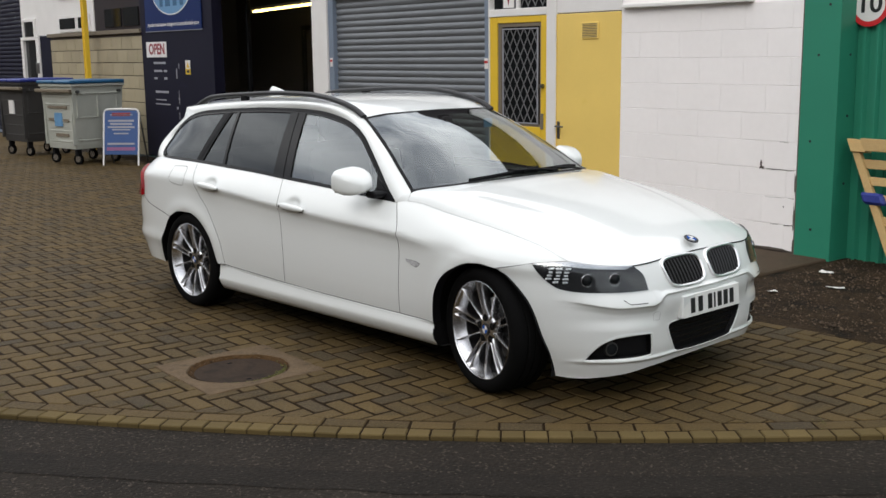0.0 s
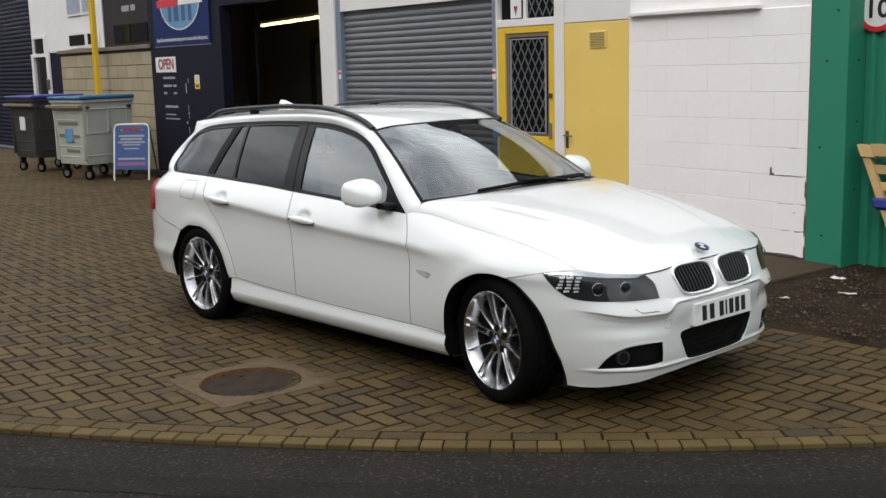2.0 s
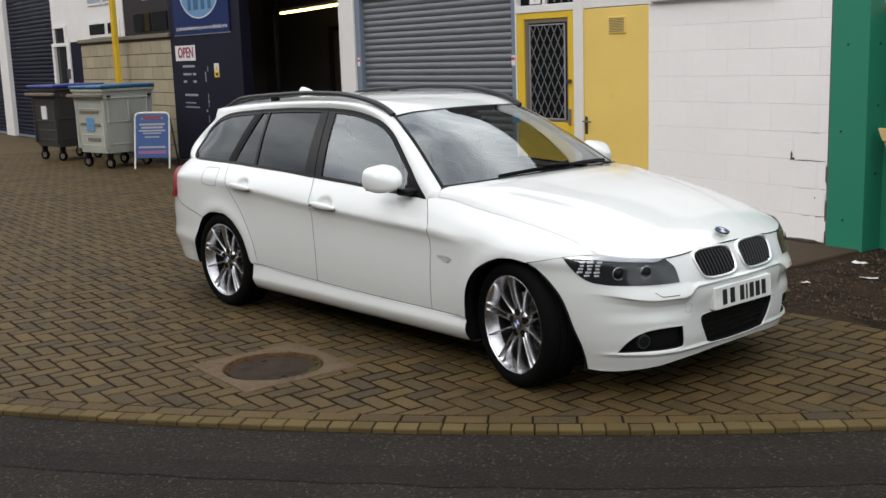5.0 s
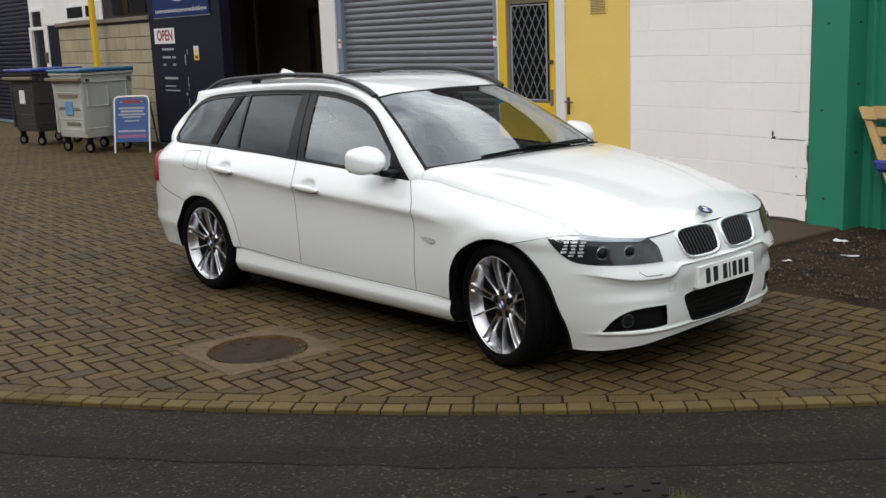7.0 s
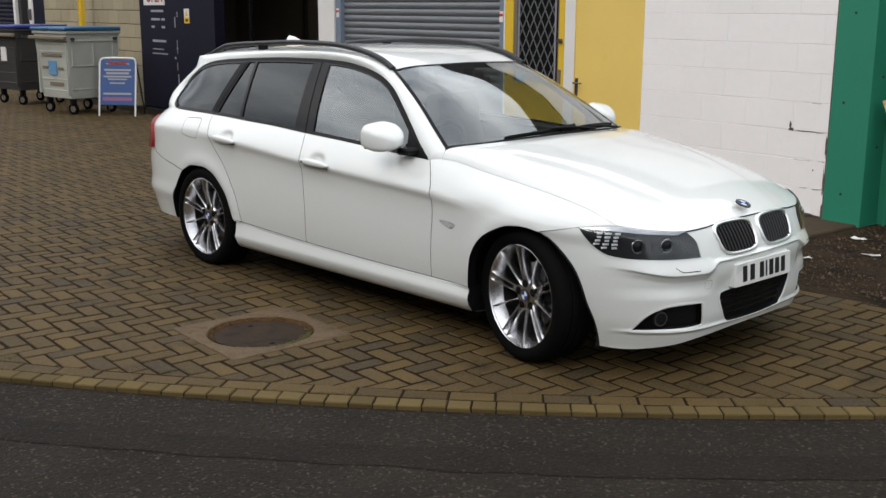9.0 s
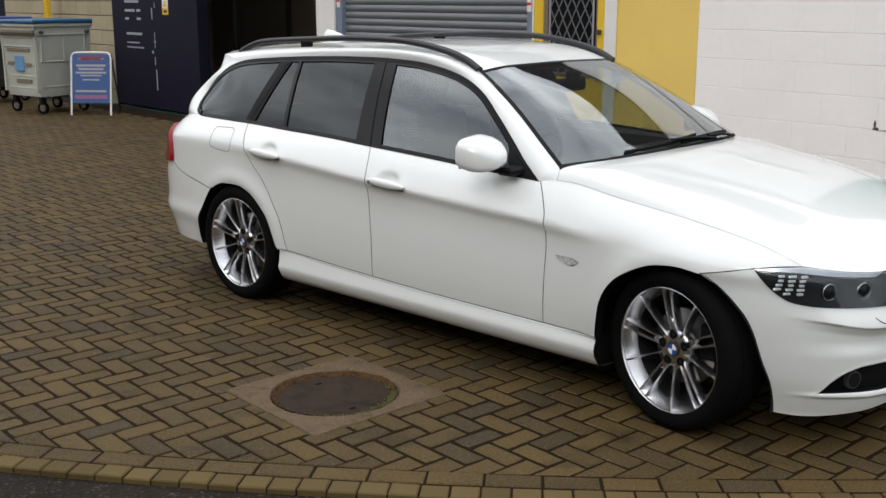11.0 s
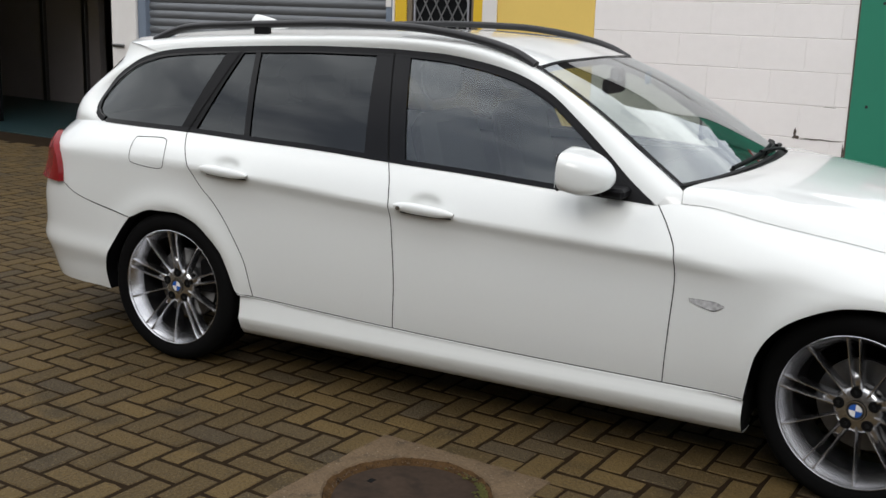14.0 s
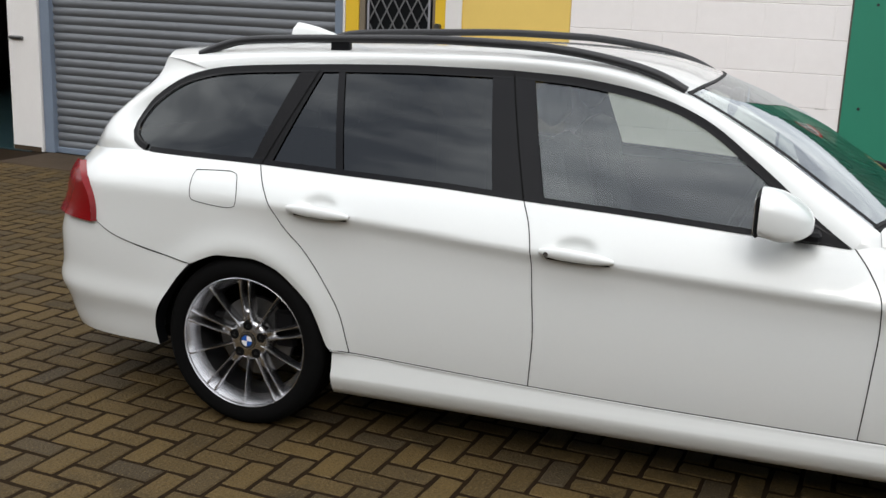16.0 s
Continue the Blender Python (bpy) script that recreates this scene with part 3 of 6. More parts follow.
WS_TOP = [(.105, -.541, 1.301), (.145, -.40, 1.322), (.165, -.2, 1.327), (.172, 0, 1.330)]
ROOF_END = [(-1.87, -.54, 1.312), (-1.915, -.40, 1.332), (-1.93, -.2, 1.338), (-1.935, 0, 1.341)]
across("roof", WS_TOP, ROOF_END, ROOF_E[::-1], 30, 40, PAINT, dome=.002)
COWL = [(.729, -.738, .945), (.80, -.55, .955), (.852, -.3, .966), (.872, 0, .970)]
across("windscreen", COWL, WS_TOP, A_EDGE[::-1], 30, 24, SCREEN, "clear windscreen reflecting the cloudy sky", dome=.022, flat=2)
v = []
for q in mirrored(ROOF_END):
    v += [(q[0], q[1], q[2]), (q[0] - .012, q[1] * .99, q[2] - .018), (q[0] + .01, q[1] * .985, q[2] - .055)]
link("roof_spoiler_lip", v, grid_faces(2, 6), PAINT, CAR, "", True)
def front_pt(th, z, off=0.0):
    """A point of the nose, which is flattened in the middle."""
    y = (W(1.381, z) + off) * max(math.sin(th), 0) ** (2 / N_F)
    return (1.38 + (FRONT_A(z) + off) * max(math.cos(th), 0) ** (2 / N_F) - (.036 + .026 * step(.50, .38, z)) * (1 - step(.15, .62, y)), -y, z)


def front_th(x, z):
    return math.acos(min(max((x - 1.38) / FRONT_A(z), 0), 1) ** (N_F / 2))


def th_of_y(y, z):
    return math.asin(min((abs(y) / W(1.381, z)), 1) ** (N_F / 2))


def fxz(pts):
    return [(front_th(x, z), z) for x, z in pts]


def fyz(pts):
    return [(th_of_y(y, z), z) for y, z in pts]


LAMP_LOW = [(1.692, .683), (1.756, .612), (1.812, .580), (1.892, .567), (1.98, .563), (2.04, .562), (2.080, .562)]
LAMP_TOP = [(1.686, .692), (1.76, .702), (1.826, .706), (1.90, .693), (1.954, .684), (2.014, .676)]
NOSE = fxz(LAMP_TOP[2:]) + fyz([(-.36, .681), (-.27, .687), (-.14, .691), (0, .692)])
HOOD_S = [(x, -BELT_Y(x) - .0012, BELT_Z(x) + .0005) for x in np.linspace(.75, 1.826, 14)]
HOOD_REAR = [HOOD_S[0], (.745, -.752, .935), (.765, -.70, .950), (.835, -.5, .962), (.885, -.3, .972), (.905, 0, .977)]
HOOD_FRONT = [HOOD_S[-1]] + [front_pt(q, z) for q, z in NOSE[1:]]
bonnet = across("bonnet", HOOD_REAR, HOOD_FRONT, HOOD_S, 90, 60, PAINT, dome=.046, flat=5)
for q in bonnet.data.vertices:
    x, y = q.co.x, abs(q.co.y)
    ridge = .57 - .26 * (x - .9) / 1.15
    ends = min(max((2.04 - x) / .25, 0), 1) * min(max((x - .92) / .2, 0), 1)
    q.co.z += .0045 * ends * (1 - step(ridge - .035, ridge + .035, y))
across("cowl_panel", COWL, [(q[0] + .03, q[1], q[2] - .012) for q in COWL], [COWL[0], (.759, -.738, .933)], 20, 2, SATIN)
across("windscreen_base_band", [(x + .004, y, z + .004) for x, y, z in COWL], [(x - .008, y * .997, z + .008) for x, y, z in COWL], [(.733, -.738, .949), (.721, -.7358, .954)], 24, 2, SATIN)
# wing corner at the foot of the front pillar
foot, head = np.array(side([(.672, .884)])[0]), np.array(A_EDGE[-1])
seam = [tuple(foot + (head - foot) * t + np.array((0, -.010, .008)) * math.sin(math.pi * t)) for t in np.linspace(0, 1, 9)]
v = coons(side(belt(.672, .752, 5)), [A_EDGE[-1], (.745, -.752, .935)], seam, [side(belt(.75, .752, 2))[-1], (.745, -.752, .935)], 6, 6)
both_sides("pillar_foot", v, grid_faces(6, 6), PAINT)


def strip3(name, pts, w, material, lift=(0, -.0012, .0012), n=50):
    """A thin strip of two sides along a line in space, lying outwards and down."""
    f = poly_fn(pts)
    v = []
    for i in range(n + 1):
        q = f(i / n) + np.array(lift)
        v += [tuple(q), (q[0], q[1] - w * .8, q[2] - w * .55)]
    return both_sides(name, v, grid_faces(1, n), material)


strip3("bonnet_shut_line", HOOD_S[:-1], .0009, GAP, (0, -.0004, .0006))
v = []
edge_line = poly_fn(HOOD_FRONT)
for i in range(41):
    q = edge_line(i / 40)
    lean = 1 - i / 40
    v += [(q[0] + .002, q[1] - .002 * lean, q[2] + .0012), (q[0] + .006, q[1] - .004 * lean, q[2] - .0035)]
both_sides("bonnet_edge_gap", v, grid_faces(1, 40), SEAM, smooth=False)
v = [(HOOD_S[0][0] + dx, HOOD_S[0][1] - .0015, HOOD_S[0][2] + .001) for dx in (0, .0018)] + [(.745 + dx, -.7535, .9365) for dx in (0, .0018)]
both_sides("bonnet_shut_line", v, [(0, 1, 3, 2)], GAP, smooth=False)

# dark band round the windscreen
f = poly_fn(A_EDGE)
v = []
for i in range(31):
    q = f(i / 30)
    v += [(q[0] + .002, q[1] - .001, q[2] + .004), (q[0] + .009, q[1] + .014, q[2] + .008)]
both_sides("windscreen_side_band", v, grid_faces(1, 30), SATIN)
across("windscreen_top_band", [(x + .004, y, z + .003) for x, y, z in WS_TOP], [(x + .014, y, z - .003) for x, y, z in WS_TOP], [(.109, -.541, 1.304), (.119, -.544, 1.298)], 24, 1, SATIN)

# wipers


def tube(name, pts, ry, rz, material, parent, n=60, seg=10, label=""):
    f = poly_fn(pts)
    v = []
    for i in range(n + 1):
        p, d = Vector(f(i / n)), Vector(f(min(i / n + .01, 1)) - f(max(i / n - .01, 0))).normalized()
        a = d.cross(Vector((0, 0, 1)))
        a = a.normalized() if a.length > .01 else Vector((1, 0, 0))
        b = a.cross(d)
        v += [p + a * (ry * math.cos(2 * math.pi * k / seg)) + b * (rz * math.sin(2 * math.pi * k / seg)) for k in range(seg)]
    faces = [(i * seg + k, i * seg + (k + 1) % seg, (i + 1) * seg + (k + 1) % seg, (i + 1) * seg + k) for i in range(n) for k in range(seg)]
    faces += [tuple(range(seg))[::-1], tuple(n * seg + k for k in range(seg))]
    return link(name, v, faces, material, parent, label, True, 50)


for blade, arm in (([(.822, -.39, .978), (.838, -.2, .988), (.846, -.02, .998), (.838, .16, 1.008)], [(.868, .30, .985), (.862, .10, 1.004), (.848, -.06, 1.008)]),
                   ([(.852, .02, .992), (.838, .22, .994), (.80, .43, .990), (.752, .60, .978)], [(.800, .60, .964), (.826, .42, .988), (.843, .27, .998)])):
    tube("wiper_blade", blade, .007, .010, SATIN, CAR, 30, 8)
    tube("wiper_arm", arm, .008, .006, SATIN, CAR, 20, 8)

# ---- front ----
BUMP_TOP = fxz([(1.496, .650), (1.60, .672), (1.684, .690)] + LAMP_LOW[1:] + [(2.054, .625), (2.014, .676)]) + NOSE[4:]
BUMP_LOW = [(front_th(1.75, .14), .14), (front_th(1.83, .135), .135), (front_th(2.0, .155), .155), (th_of_y(-.4, .18), .18), (0, .195)]
FOG = [(-.698, .236), (-.62, .240), (-.52, .241), (-.425, .250), (-.432, .30), (-.442, .350), (-.52, .352), (-.60, .345), (-.650, .322), (-.680, .286), (-.698, .236)]
GRILLE = [(0, .384), (-.18, .384), (-.308, .376), (-.314, .362), (-.288, .30), (-.245, .238), (-.228, .230), (-.12, .224), (0, .222)]


def bump_off(a, z):
    """How far the bumper stands out: an edge that steps up round the plate, the undercut below it, and the lower lip."""
    y = abs(front_pt(a, z)[1])
    wide = step(.82, .64, y)
    edge = .494 + .042 * step(.435, .345, y) + .034 * step(.58, .80, y)
    flank = step(.36, .42, y)
    shelf = .014 * wide * max(0, 1 - (z - edge) / (.012 + .048 * flank)) if z > edge else 0
    fall = .014 * step(edge - .015, edge, z) - (.002 + .010 * flank) * step(edge - .006, edge - .045, z) * step(.375, .44, z)
    lip = .009 * math.exp(-((z - .227) / .009) ** 2) * step(.76, .68, y)
    return shelf + (fall * wide if z <= edge else 0) + lip


def inside(y, z, ring):
    hit = False
    for (y0, z0), (y1, z1) in zip(ring, ring[1:] + ring[:1]):
        if (z0 > z) != (z1 > z) and y < y0 + (z - z0) / (z1 - z0) * (y1 - y0):
            hit = not hit
    return hit


p = coons(BUMP_LOW, BUMP_TOP, fxz(ARCH_F[:6:-1]), [(0, .195), (0, .692)], 150, 120)
bv = [front_pt(q, z, bump_off(q, z)) for q, z in p]
bf = []
for f in grid_faces(150, 120):
    if not any(inside(bv[i][1], bv[i][2], FOG) or inside(bv[i][1] - .0001, bv[i][2], GRILLE) for i in f):
        bf.append(f)
for ob in both_sides("front_bumper", bv, bf, PAINT):
    ob.data.set_sharp_from_angle(angle=radians(22))


def opening(name, line, cy, cz, depth, n=70):
    """The painted edge of an opening, from a collar on the skin down to its floor."""
    f = poly_fn(line)
    v = []
    for i in range(n + 1):
        y, z = f(i / n)
        d = Vector((y - cy, z - cz)).normalized()
        for g, o in ((.016, .0006), (.007, .0026), (.001, .0020), (-.001, -.003), (-.006, -depth)):
            yy, zz = y + d.x * g * (1 if abs(y) > .001 else 0), z + d.y * g
            th = th_of_y(min(yy, 0), zz)
            v.append(front_pt(th, zz, bump_off(th, zz) + o))
    both_sides(name, v, [f for k, f in enumerate(grid_faces(4, n)) if k % 4 < 3], PAINT)
    both_sides("opening_wall", v, [f for k, f in enumerate(grid_faces(4, n)) if k % 4 == 3], SATIN)


opening("fog_recess_edge", FOG, -.56, .30, .035)
opening("grille_opening_edge", GRILLE, 0, .30, .035)


def front_patch(name, bottom, top, material, off, label="", nu=20, nv=8, left=None, right=None):
    p = coons(bottom, top, left or [bottom[0], top[0]], right or [bottom[-1], top[-1]], nu, nv)
    return both_sides(name, [front_pt(a, z, off) for a, z in p], grid_faces(nu, nv), material, label)


rng_lamp = random.Random(9)
lamp_l, lamp_r = fxz([LAMP_LOW[0], LAMP_TOP[0]]), fxz([LAMP_LOW[-1], (2.054, .625), LAMP_TOP[-1]])
front_patch("headlamp_bowl", fxz(LAMP_LOW), fxz(LAMP_TOP), LAMP_IN, .001, "dark headlamp housing", 30, 10, lamp_l, lamp_r)
front_patch("headlamp_lens", fxz(LAMP_LOW), fxz(LAMP_TOP), LENS, .010, "clear headlamp lens", 30, 10, lamp_l, lamp_r)
front_patch("headlamp_brow", fxz([(1.705, .690), (1.80, .688), (1.90, .676), (2.00, .664)]), fxz(LAMP_TOP), ALLOY, .006, "silver headlamp brow", 24, 3)
for k in range(2):
    bm = bmesh.new()
    x, z = ((1.905, .622), (1.985, .622))[k]
    c = front_pt(front_th(x, z), z, .004)
    m = Matrix.Translation(c) @ Vector((1, -.5, .05)).to_track_quat('Z', 'Y').to_matrix().to_4x4()
    for s in (1, -1):
        mm = Matrix.Diagonal((1, s, 1, 1)) @ m
        v, f = [], []
        for i in range(24):
            for k in range(6):
                q, w = 2 * math.pi * i / 24, 2 * math.pi * k / 6
                v.append(mm @ Vector(((.029 + .002 * math.cos(w)) * math.cos(q), (.029 + .002 * math.cos(w)) * math.sin(q), .004 + .002 * math.sin(w))))
                f.append((i * 6 + k, ((i + 1) % 24) * 6 + k, ((i + 1) % 24) * 6 + (k + 1) % 6, i * 6 + (k + 1) % 6))
        link("projector_ring", v, f, ALLOY, CAR, "chrome lamp ring", True)
        bm = bmesh.new()
        bmesh.ops.create_uvsphere(bm, u_segments=18, v_segments=10, radius=1, matrix=mm @ Matrix.Diagonal((.026, .026, .012, 1)))
        part("projector_bulb", bm, DARKWIN, CAR, "", True, 80)
for row in range(5):
    for col in range(3):
        x, z = 1.772 + col * .034 - row * .003 + rng_lamp.uniform(-.004, .004), .674 - row * .0155
        if col == 0 and row > 3:
            continue
        c, w = front_pt(front_th(x, z), z, .003), rng_lamp.uniform(.009, .016)
        for s in (1, -1):
            box("lamp_reflector", -w, w, -.004, .004, -.0045, .0045, LED, CAR, bevel=.0015, m=Matrix.Diagonal((1, s, 1, 1)) @ Matrix.Translation(c) @ pose(0, 0, 0, 0, 0, 55))

front_patch("lower_grille", fyz([(-.30, .222), (-.15, .216), (0, .215)]), fyz([(-.36, .385), (-.15, .385), (0, .385)]), SATIN, -.026, "black lower grille")
front_patch("fog_lamp_recess", fyz([(-.735, .246), (-.60, .240), (-.44, .245)]), fyz([(-.68, .350), (-.58, .360), (-.45, .360)]), SATIN, -.026, "black fog lamp recess")
for z in (.262, .29, .318, .345):
    f = fyz([(-.30 + (.372 - z) * .4, z), (-.15, z), (0, z)])
    g = [(q, z + .006) for q, _ in f]
    front_patch("grille_bar", f, g, TRIM, -.014, "", 14, 1)
for s in (1, -1):
    c = front_pt(th_of_y(-.625, .292), .292, -.012)
    m = Matrix.Diagonal((1, s, 1, 1)) @ Matrix.Translation(c) @ Vector((1, -.35, 0)).to_track_quat('Z', 'Y').to_matrix().to_4x4()
    cyl("fog_lamp", .034, .020, m, STEEL, CAR, "", 26)
    cyl("fog_lamp_glass", .027, .025, m, DARKWIN, CAR, "", 24)
ribbon_pts = [(-.585, .528), (-.553, .507), (-.475, .507)]
f = poly_fn(fyz(ribbon_pts))
v = []
for i in range(21):
    a, z = f(i / 20)
    v += [front_pt(a, z - .0018, bump_off(a, z - .0018) + .0012), front_pt(a, z + .0018, bump_off(a, z + .0018) + .0012)]
both_sides("washer_cover_line", v, grid_faces(1, 20, True), SEAM)
# the rounded square cover of the towing eye
v = []
for i in range(33):
    q = 2 * math.pi * i / 32
    c, d = math.cos(q), math.sin(q)
    for r in (.0195, .0207):
        y, z = -.405 + r * math.copysign(abs(c) ** .5, c), .430 + r * math.copysign(abs(d) ** .5, d)
        th = th_of_y(y, z)
        v.append(front_pt(th, z, bump_off(th, z) + .001))
link("tow_eye_cover_line", v, grid_faces(1, 32, True), GAP, CAR)

# kidney grilles


def kidney(k, t):
    """The outline of the right grille, grown by k."""
    c, s = math.cos(t), math.sin(t)
    y = math.copysign(abs(c) ** .55, c) * (.142 + k)
    z = math.copysign(abs(s) ** .55, s) * (.066 + k)
    return (-.171 + y * (1 + .9 * z) - z * .10, .620 + z)


def kid_pt(y, z, off):
    return front_pt(th_of_y(y, z), z, off)


N = 48
ring = []
for t in np.linspace(0, 2 * math.pi, N, endpoint=False):
    for k, o in ((.008, .001), (.007, .012), (.0, .016), (-.005, .005)):
        ring.append(kid_pt(*kidney(k, t), o))
faces = [(4 * i + j, 4 * ((i + 1) % N) + j, 4 * ((i + 1) % N) + j + 1, 4 * i + j + 1) for i in range(N) for j in range(3)]
both_sides("kidney_frame", ring, faces, GRILLE_CHROME, "chrome grille frame")
back = [kid_pt(-.171, .620, .003)] + [kid_pt(*kidney(-.004, t), .003) for t in np.linspace(0, 2 * math.pi, N, endpoint=False)]
both_sides("kidney_backing", back, [(0, 1 + (i + 1) % N, 1 + i) for i in range(N)], SEAM)
for i in range(10):
    y = -.283 + i * .0250
    h = .064 * (1 - min(abs((y + .171) / .140), 1) ** (2 / .55)) ** .275
    v = [kid_pt(y + dy + (z - .622) * -.1, z, o) for z in (.620 - h, .60, .64, .620 + h) for dy, o in ((-.0045, .004), (0, .011), (.0045, .004))]
    both_sides("kidney_slat", v, grid_faces(2, 3), RAILM)

# plate
bm = bmesh.new()
add_box(bm, -.004, .004, -.234, .234, -.0555, .0555, None, .003)
m = pose(2.133, -.008, .449, 0, -4, -2)
bmesh.ops.transform(bm, matrix=m, verts=bm.verts)
plate = part("number_plate", bm, PLATE, CAR, "white front plate with dark character bars")
for y, w in ((-.160, .017), (-.098, .018), (-.019, .017), (.020, .006), (.062, .017), (.113, .017), (.165, .017)):
    bm = bmesh.new()
    add_box(bm, .0042, .0058, y - w, y + w, -.037, .037, None)
    bmesh.ops.transform(bm, matrix=m, verts=bm.verts)
    part("character_bar", bm, BLACKINK, plate)
box("plate_holder", 2.085, 2.129, -.245, .229, .392, .506, PAINT, CAR, bevel=.006)


def roundel(name, m, r, parent, flat=False):
    ob = cyl(name, r, .006, m, BLACKINK, parent, "blue and white round badge", 28)
    for i in range(4):
        v, f = [(0, 0, .0036)], []
        for k in range(9):
            a = math.pi / 2 * (i + k / 8)
            v.append((r * .68 * math.cos(a), r * .68 * math.sin(a), .0036))
            if k:
                f.append((0, k, k + 1))
        q = link("badge_quarter", [m @ Vector(x) for x in v], f, BLUE_E if i % 2 else WHITE_E, parent if flat else ob)
    v, f = [], []
    for k in range(28):
        a = 2 * math.pi * k / 28
        v += [(r * c * math.cos(a), r * c * math.sin(a), .0038) for c in (.93, 1.0)]
        f.append((2 * k, 2 * k + 1, (2 * k + 3) % 56, (2 * k + 2) % 56))
    link("badge_rim", [m @ Vector(x) for x in v], f, CHROME, parent if flat else ob)
    return ob


roundel("bonnet_badge", Matrix.Translation((2.000, 0, .7405)) @ Vector((.36, 0, .93)).to_track_quat('Z', 'Y').to_matrix().to_4x4(), .037, CAR)

# ---- mirrors, handles, repeaters, rails, fin ----
for s in (1, -1):
    bm = bmesh.new()
    bmesh.ops.create_uvsphere(bm, u_segments=28, v_segments=18, radius=1)
    for q in bm.verts:
        x, y, z = q.co
        x, y, z = (math.copysign(abs(t) ** .56, t) for t in (x, y, z))
        x = max(x, -.62)
        taper = 1 - .52 * max(x, 0) ** 1.4
        q.co = (.452 + x * .098, s * (-.905 + y * .098 * taper + .02 * x), .988 + z * .066 * taper - .020 * x - .010 * (-y))
    if s == -1:
        bmesh.ops.reverse_faces(bm, faces=bm.faces)
    part("door_mirror", bm, PAINT, CAR, "", True, 60)
    box("mirror_rim", .380, .394, -.985, -.825, .928, 1.052, SATIN, CAR, bevel=.006, m=Matrix.Diagonal((1, s, 1, 1)))
    box("mirror_glass", .376, .381, -.978, -.832, .936, 1.045, CHROME, CAR, bevel=.002, m=Matrix.Diagonal((1, s, 1, 1)))
    box("mirror_arm", .49, .575, -.86, -.765, .900, .935, SATIN, CAR, bevel=.010, m=Matrix.Diagonal((1, s, 1, 1)))

def BODY(x, z):
    """Half the width without the dish behind a door handle."""
    return W(x, z) + sum(.019 * math.exp(-min((((x - hx) / .062) ** 2 + ((z - hz) / .034) ** 2) ** 2, 50)) for hx, hz in ((-.165, .800), (-1.072, .852)))


for x0, x1, z0, z1 in ((-.279, -.034, .790, .779), (-1.185, -.948, .842, .830)):
    v, n, seg = [], 16, 12
    for i in range(n + 1):
        t = i / n
        x, z = x0 + (x1 - x0) * t, z0 + (z1 - z0) * t
        h = .0225 * (1 - .20 * t) * min(1, (math.sin(math.pi * min(max(t, .012), .988))) ** .35 * 1.05)
        d = .017 * math.sin(math.pi * min(max(t, .02), .98)) ** .35
        for k in range(seg):
            a = 2 * math.pi * k / seg
            v.append((x, -(BODY(x, z) + .014 + d * math.cos(a)), z + .004 + h * math.sin(a)))
    f = [(i * seg + k, i * seg + (k + 1) % seg, (i + 1) * seg + (k + 1) % seg, (i + 1) * seg + k) for i in range(n) for k in range(seg)]
    both_sides("door_handle", v, f, PAINT)
    # Near-black strip on the door in place of the shadow below the handle.
    ribbon("handle_gap", [(x0 + .02, z0 - .020), (x0 + .12, (z0 + z1) / 2 - .020), (x1 - .015, z1 - .012)], .005, SEAM, .002, 16)
c = (-.254, -(W(-.254, .787) + .028), .789)
cyl("key_lock", .0085, .006, Matrix.Translation(c) @ pose(0, 0, 0, 90), ALLOY, CAR, "", 18)
p = coons([(.826, .596), (.905, .577), (.938, .594)], [(.822, .606), (.90, .606), (.940, .597)], [(.826, .596), (.822, .606)], [(.938, .594), (.940, .597)], 10, 3)
mid = np.mean(p, axis=0)
both_sides("repeater_seat", side([q + (q - mid) * np.array((.02, .14)) - np.array((0, .0006)) for q in p], .0015), grid_faces(10, 3), STEEL)
both_sides("side_repeater", side(p, .003), grid_faces(10, 3), REPEATER, "smoky clear side indicator")


RAIL = [(-1.735, -.525, 1.327), (-1.65, -.522, 1.362), (-1.553, -.52, 1.388), (-1.36, -.518, 1.404), (-1.158, -.518, 1.414), (-.723, -.518, 1.430), (-.45, -.519, 1.427), (-.314, -.52, 1.417), (-.116, -.525, 1.387), (.02, -.53, 1.350), (.105, -.535, 1.308)]
for s in (1, -1):
    tube("roof_rail", [(x, y * s, z) for x, y, z in RAIL], .020, .016, RAILM, CAR, label="black roof rail")
    box("rail_foot", -1.19, -1.115, -.532, -.505, 1.365, 1.408, SATIN, CAR, bevel=.004, m=Matrix.Diagonal((1, s, 1, 1)))
v = []
for i in range(13):
    t = i / 12
    x, h, w = -1.60 + .20 * t, .050 * (1 - t ** 1.6) * min(1, .55 + t * 6), .024 * (1 - .6 * t)
    for k in range(7):
        a = math.pi * k / 6
        v.append((x, w * math.cos(a), 1.386 + .006 * t + (h + .012) * math.sin(a)))
link("roof_aerial_fin", v, grid_faces(6, 12), PAINT, CAR, "white shark fin aerial", True)

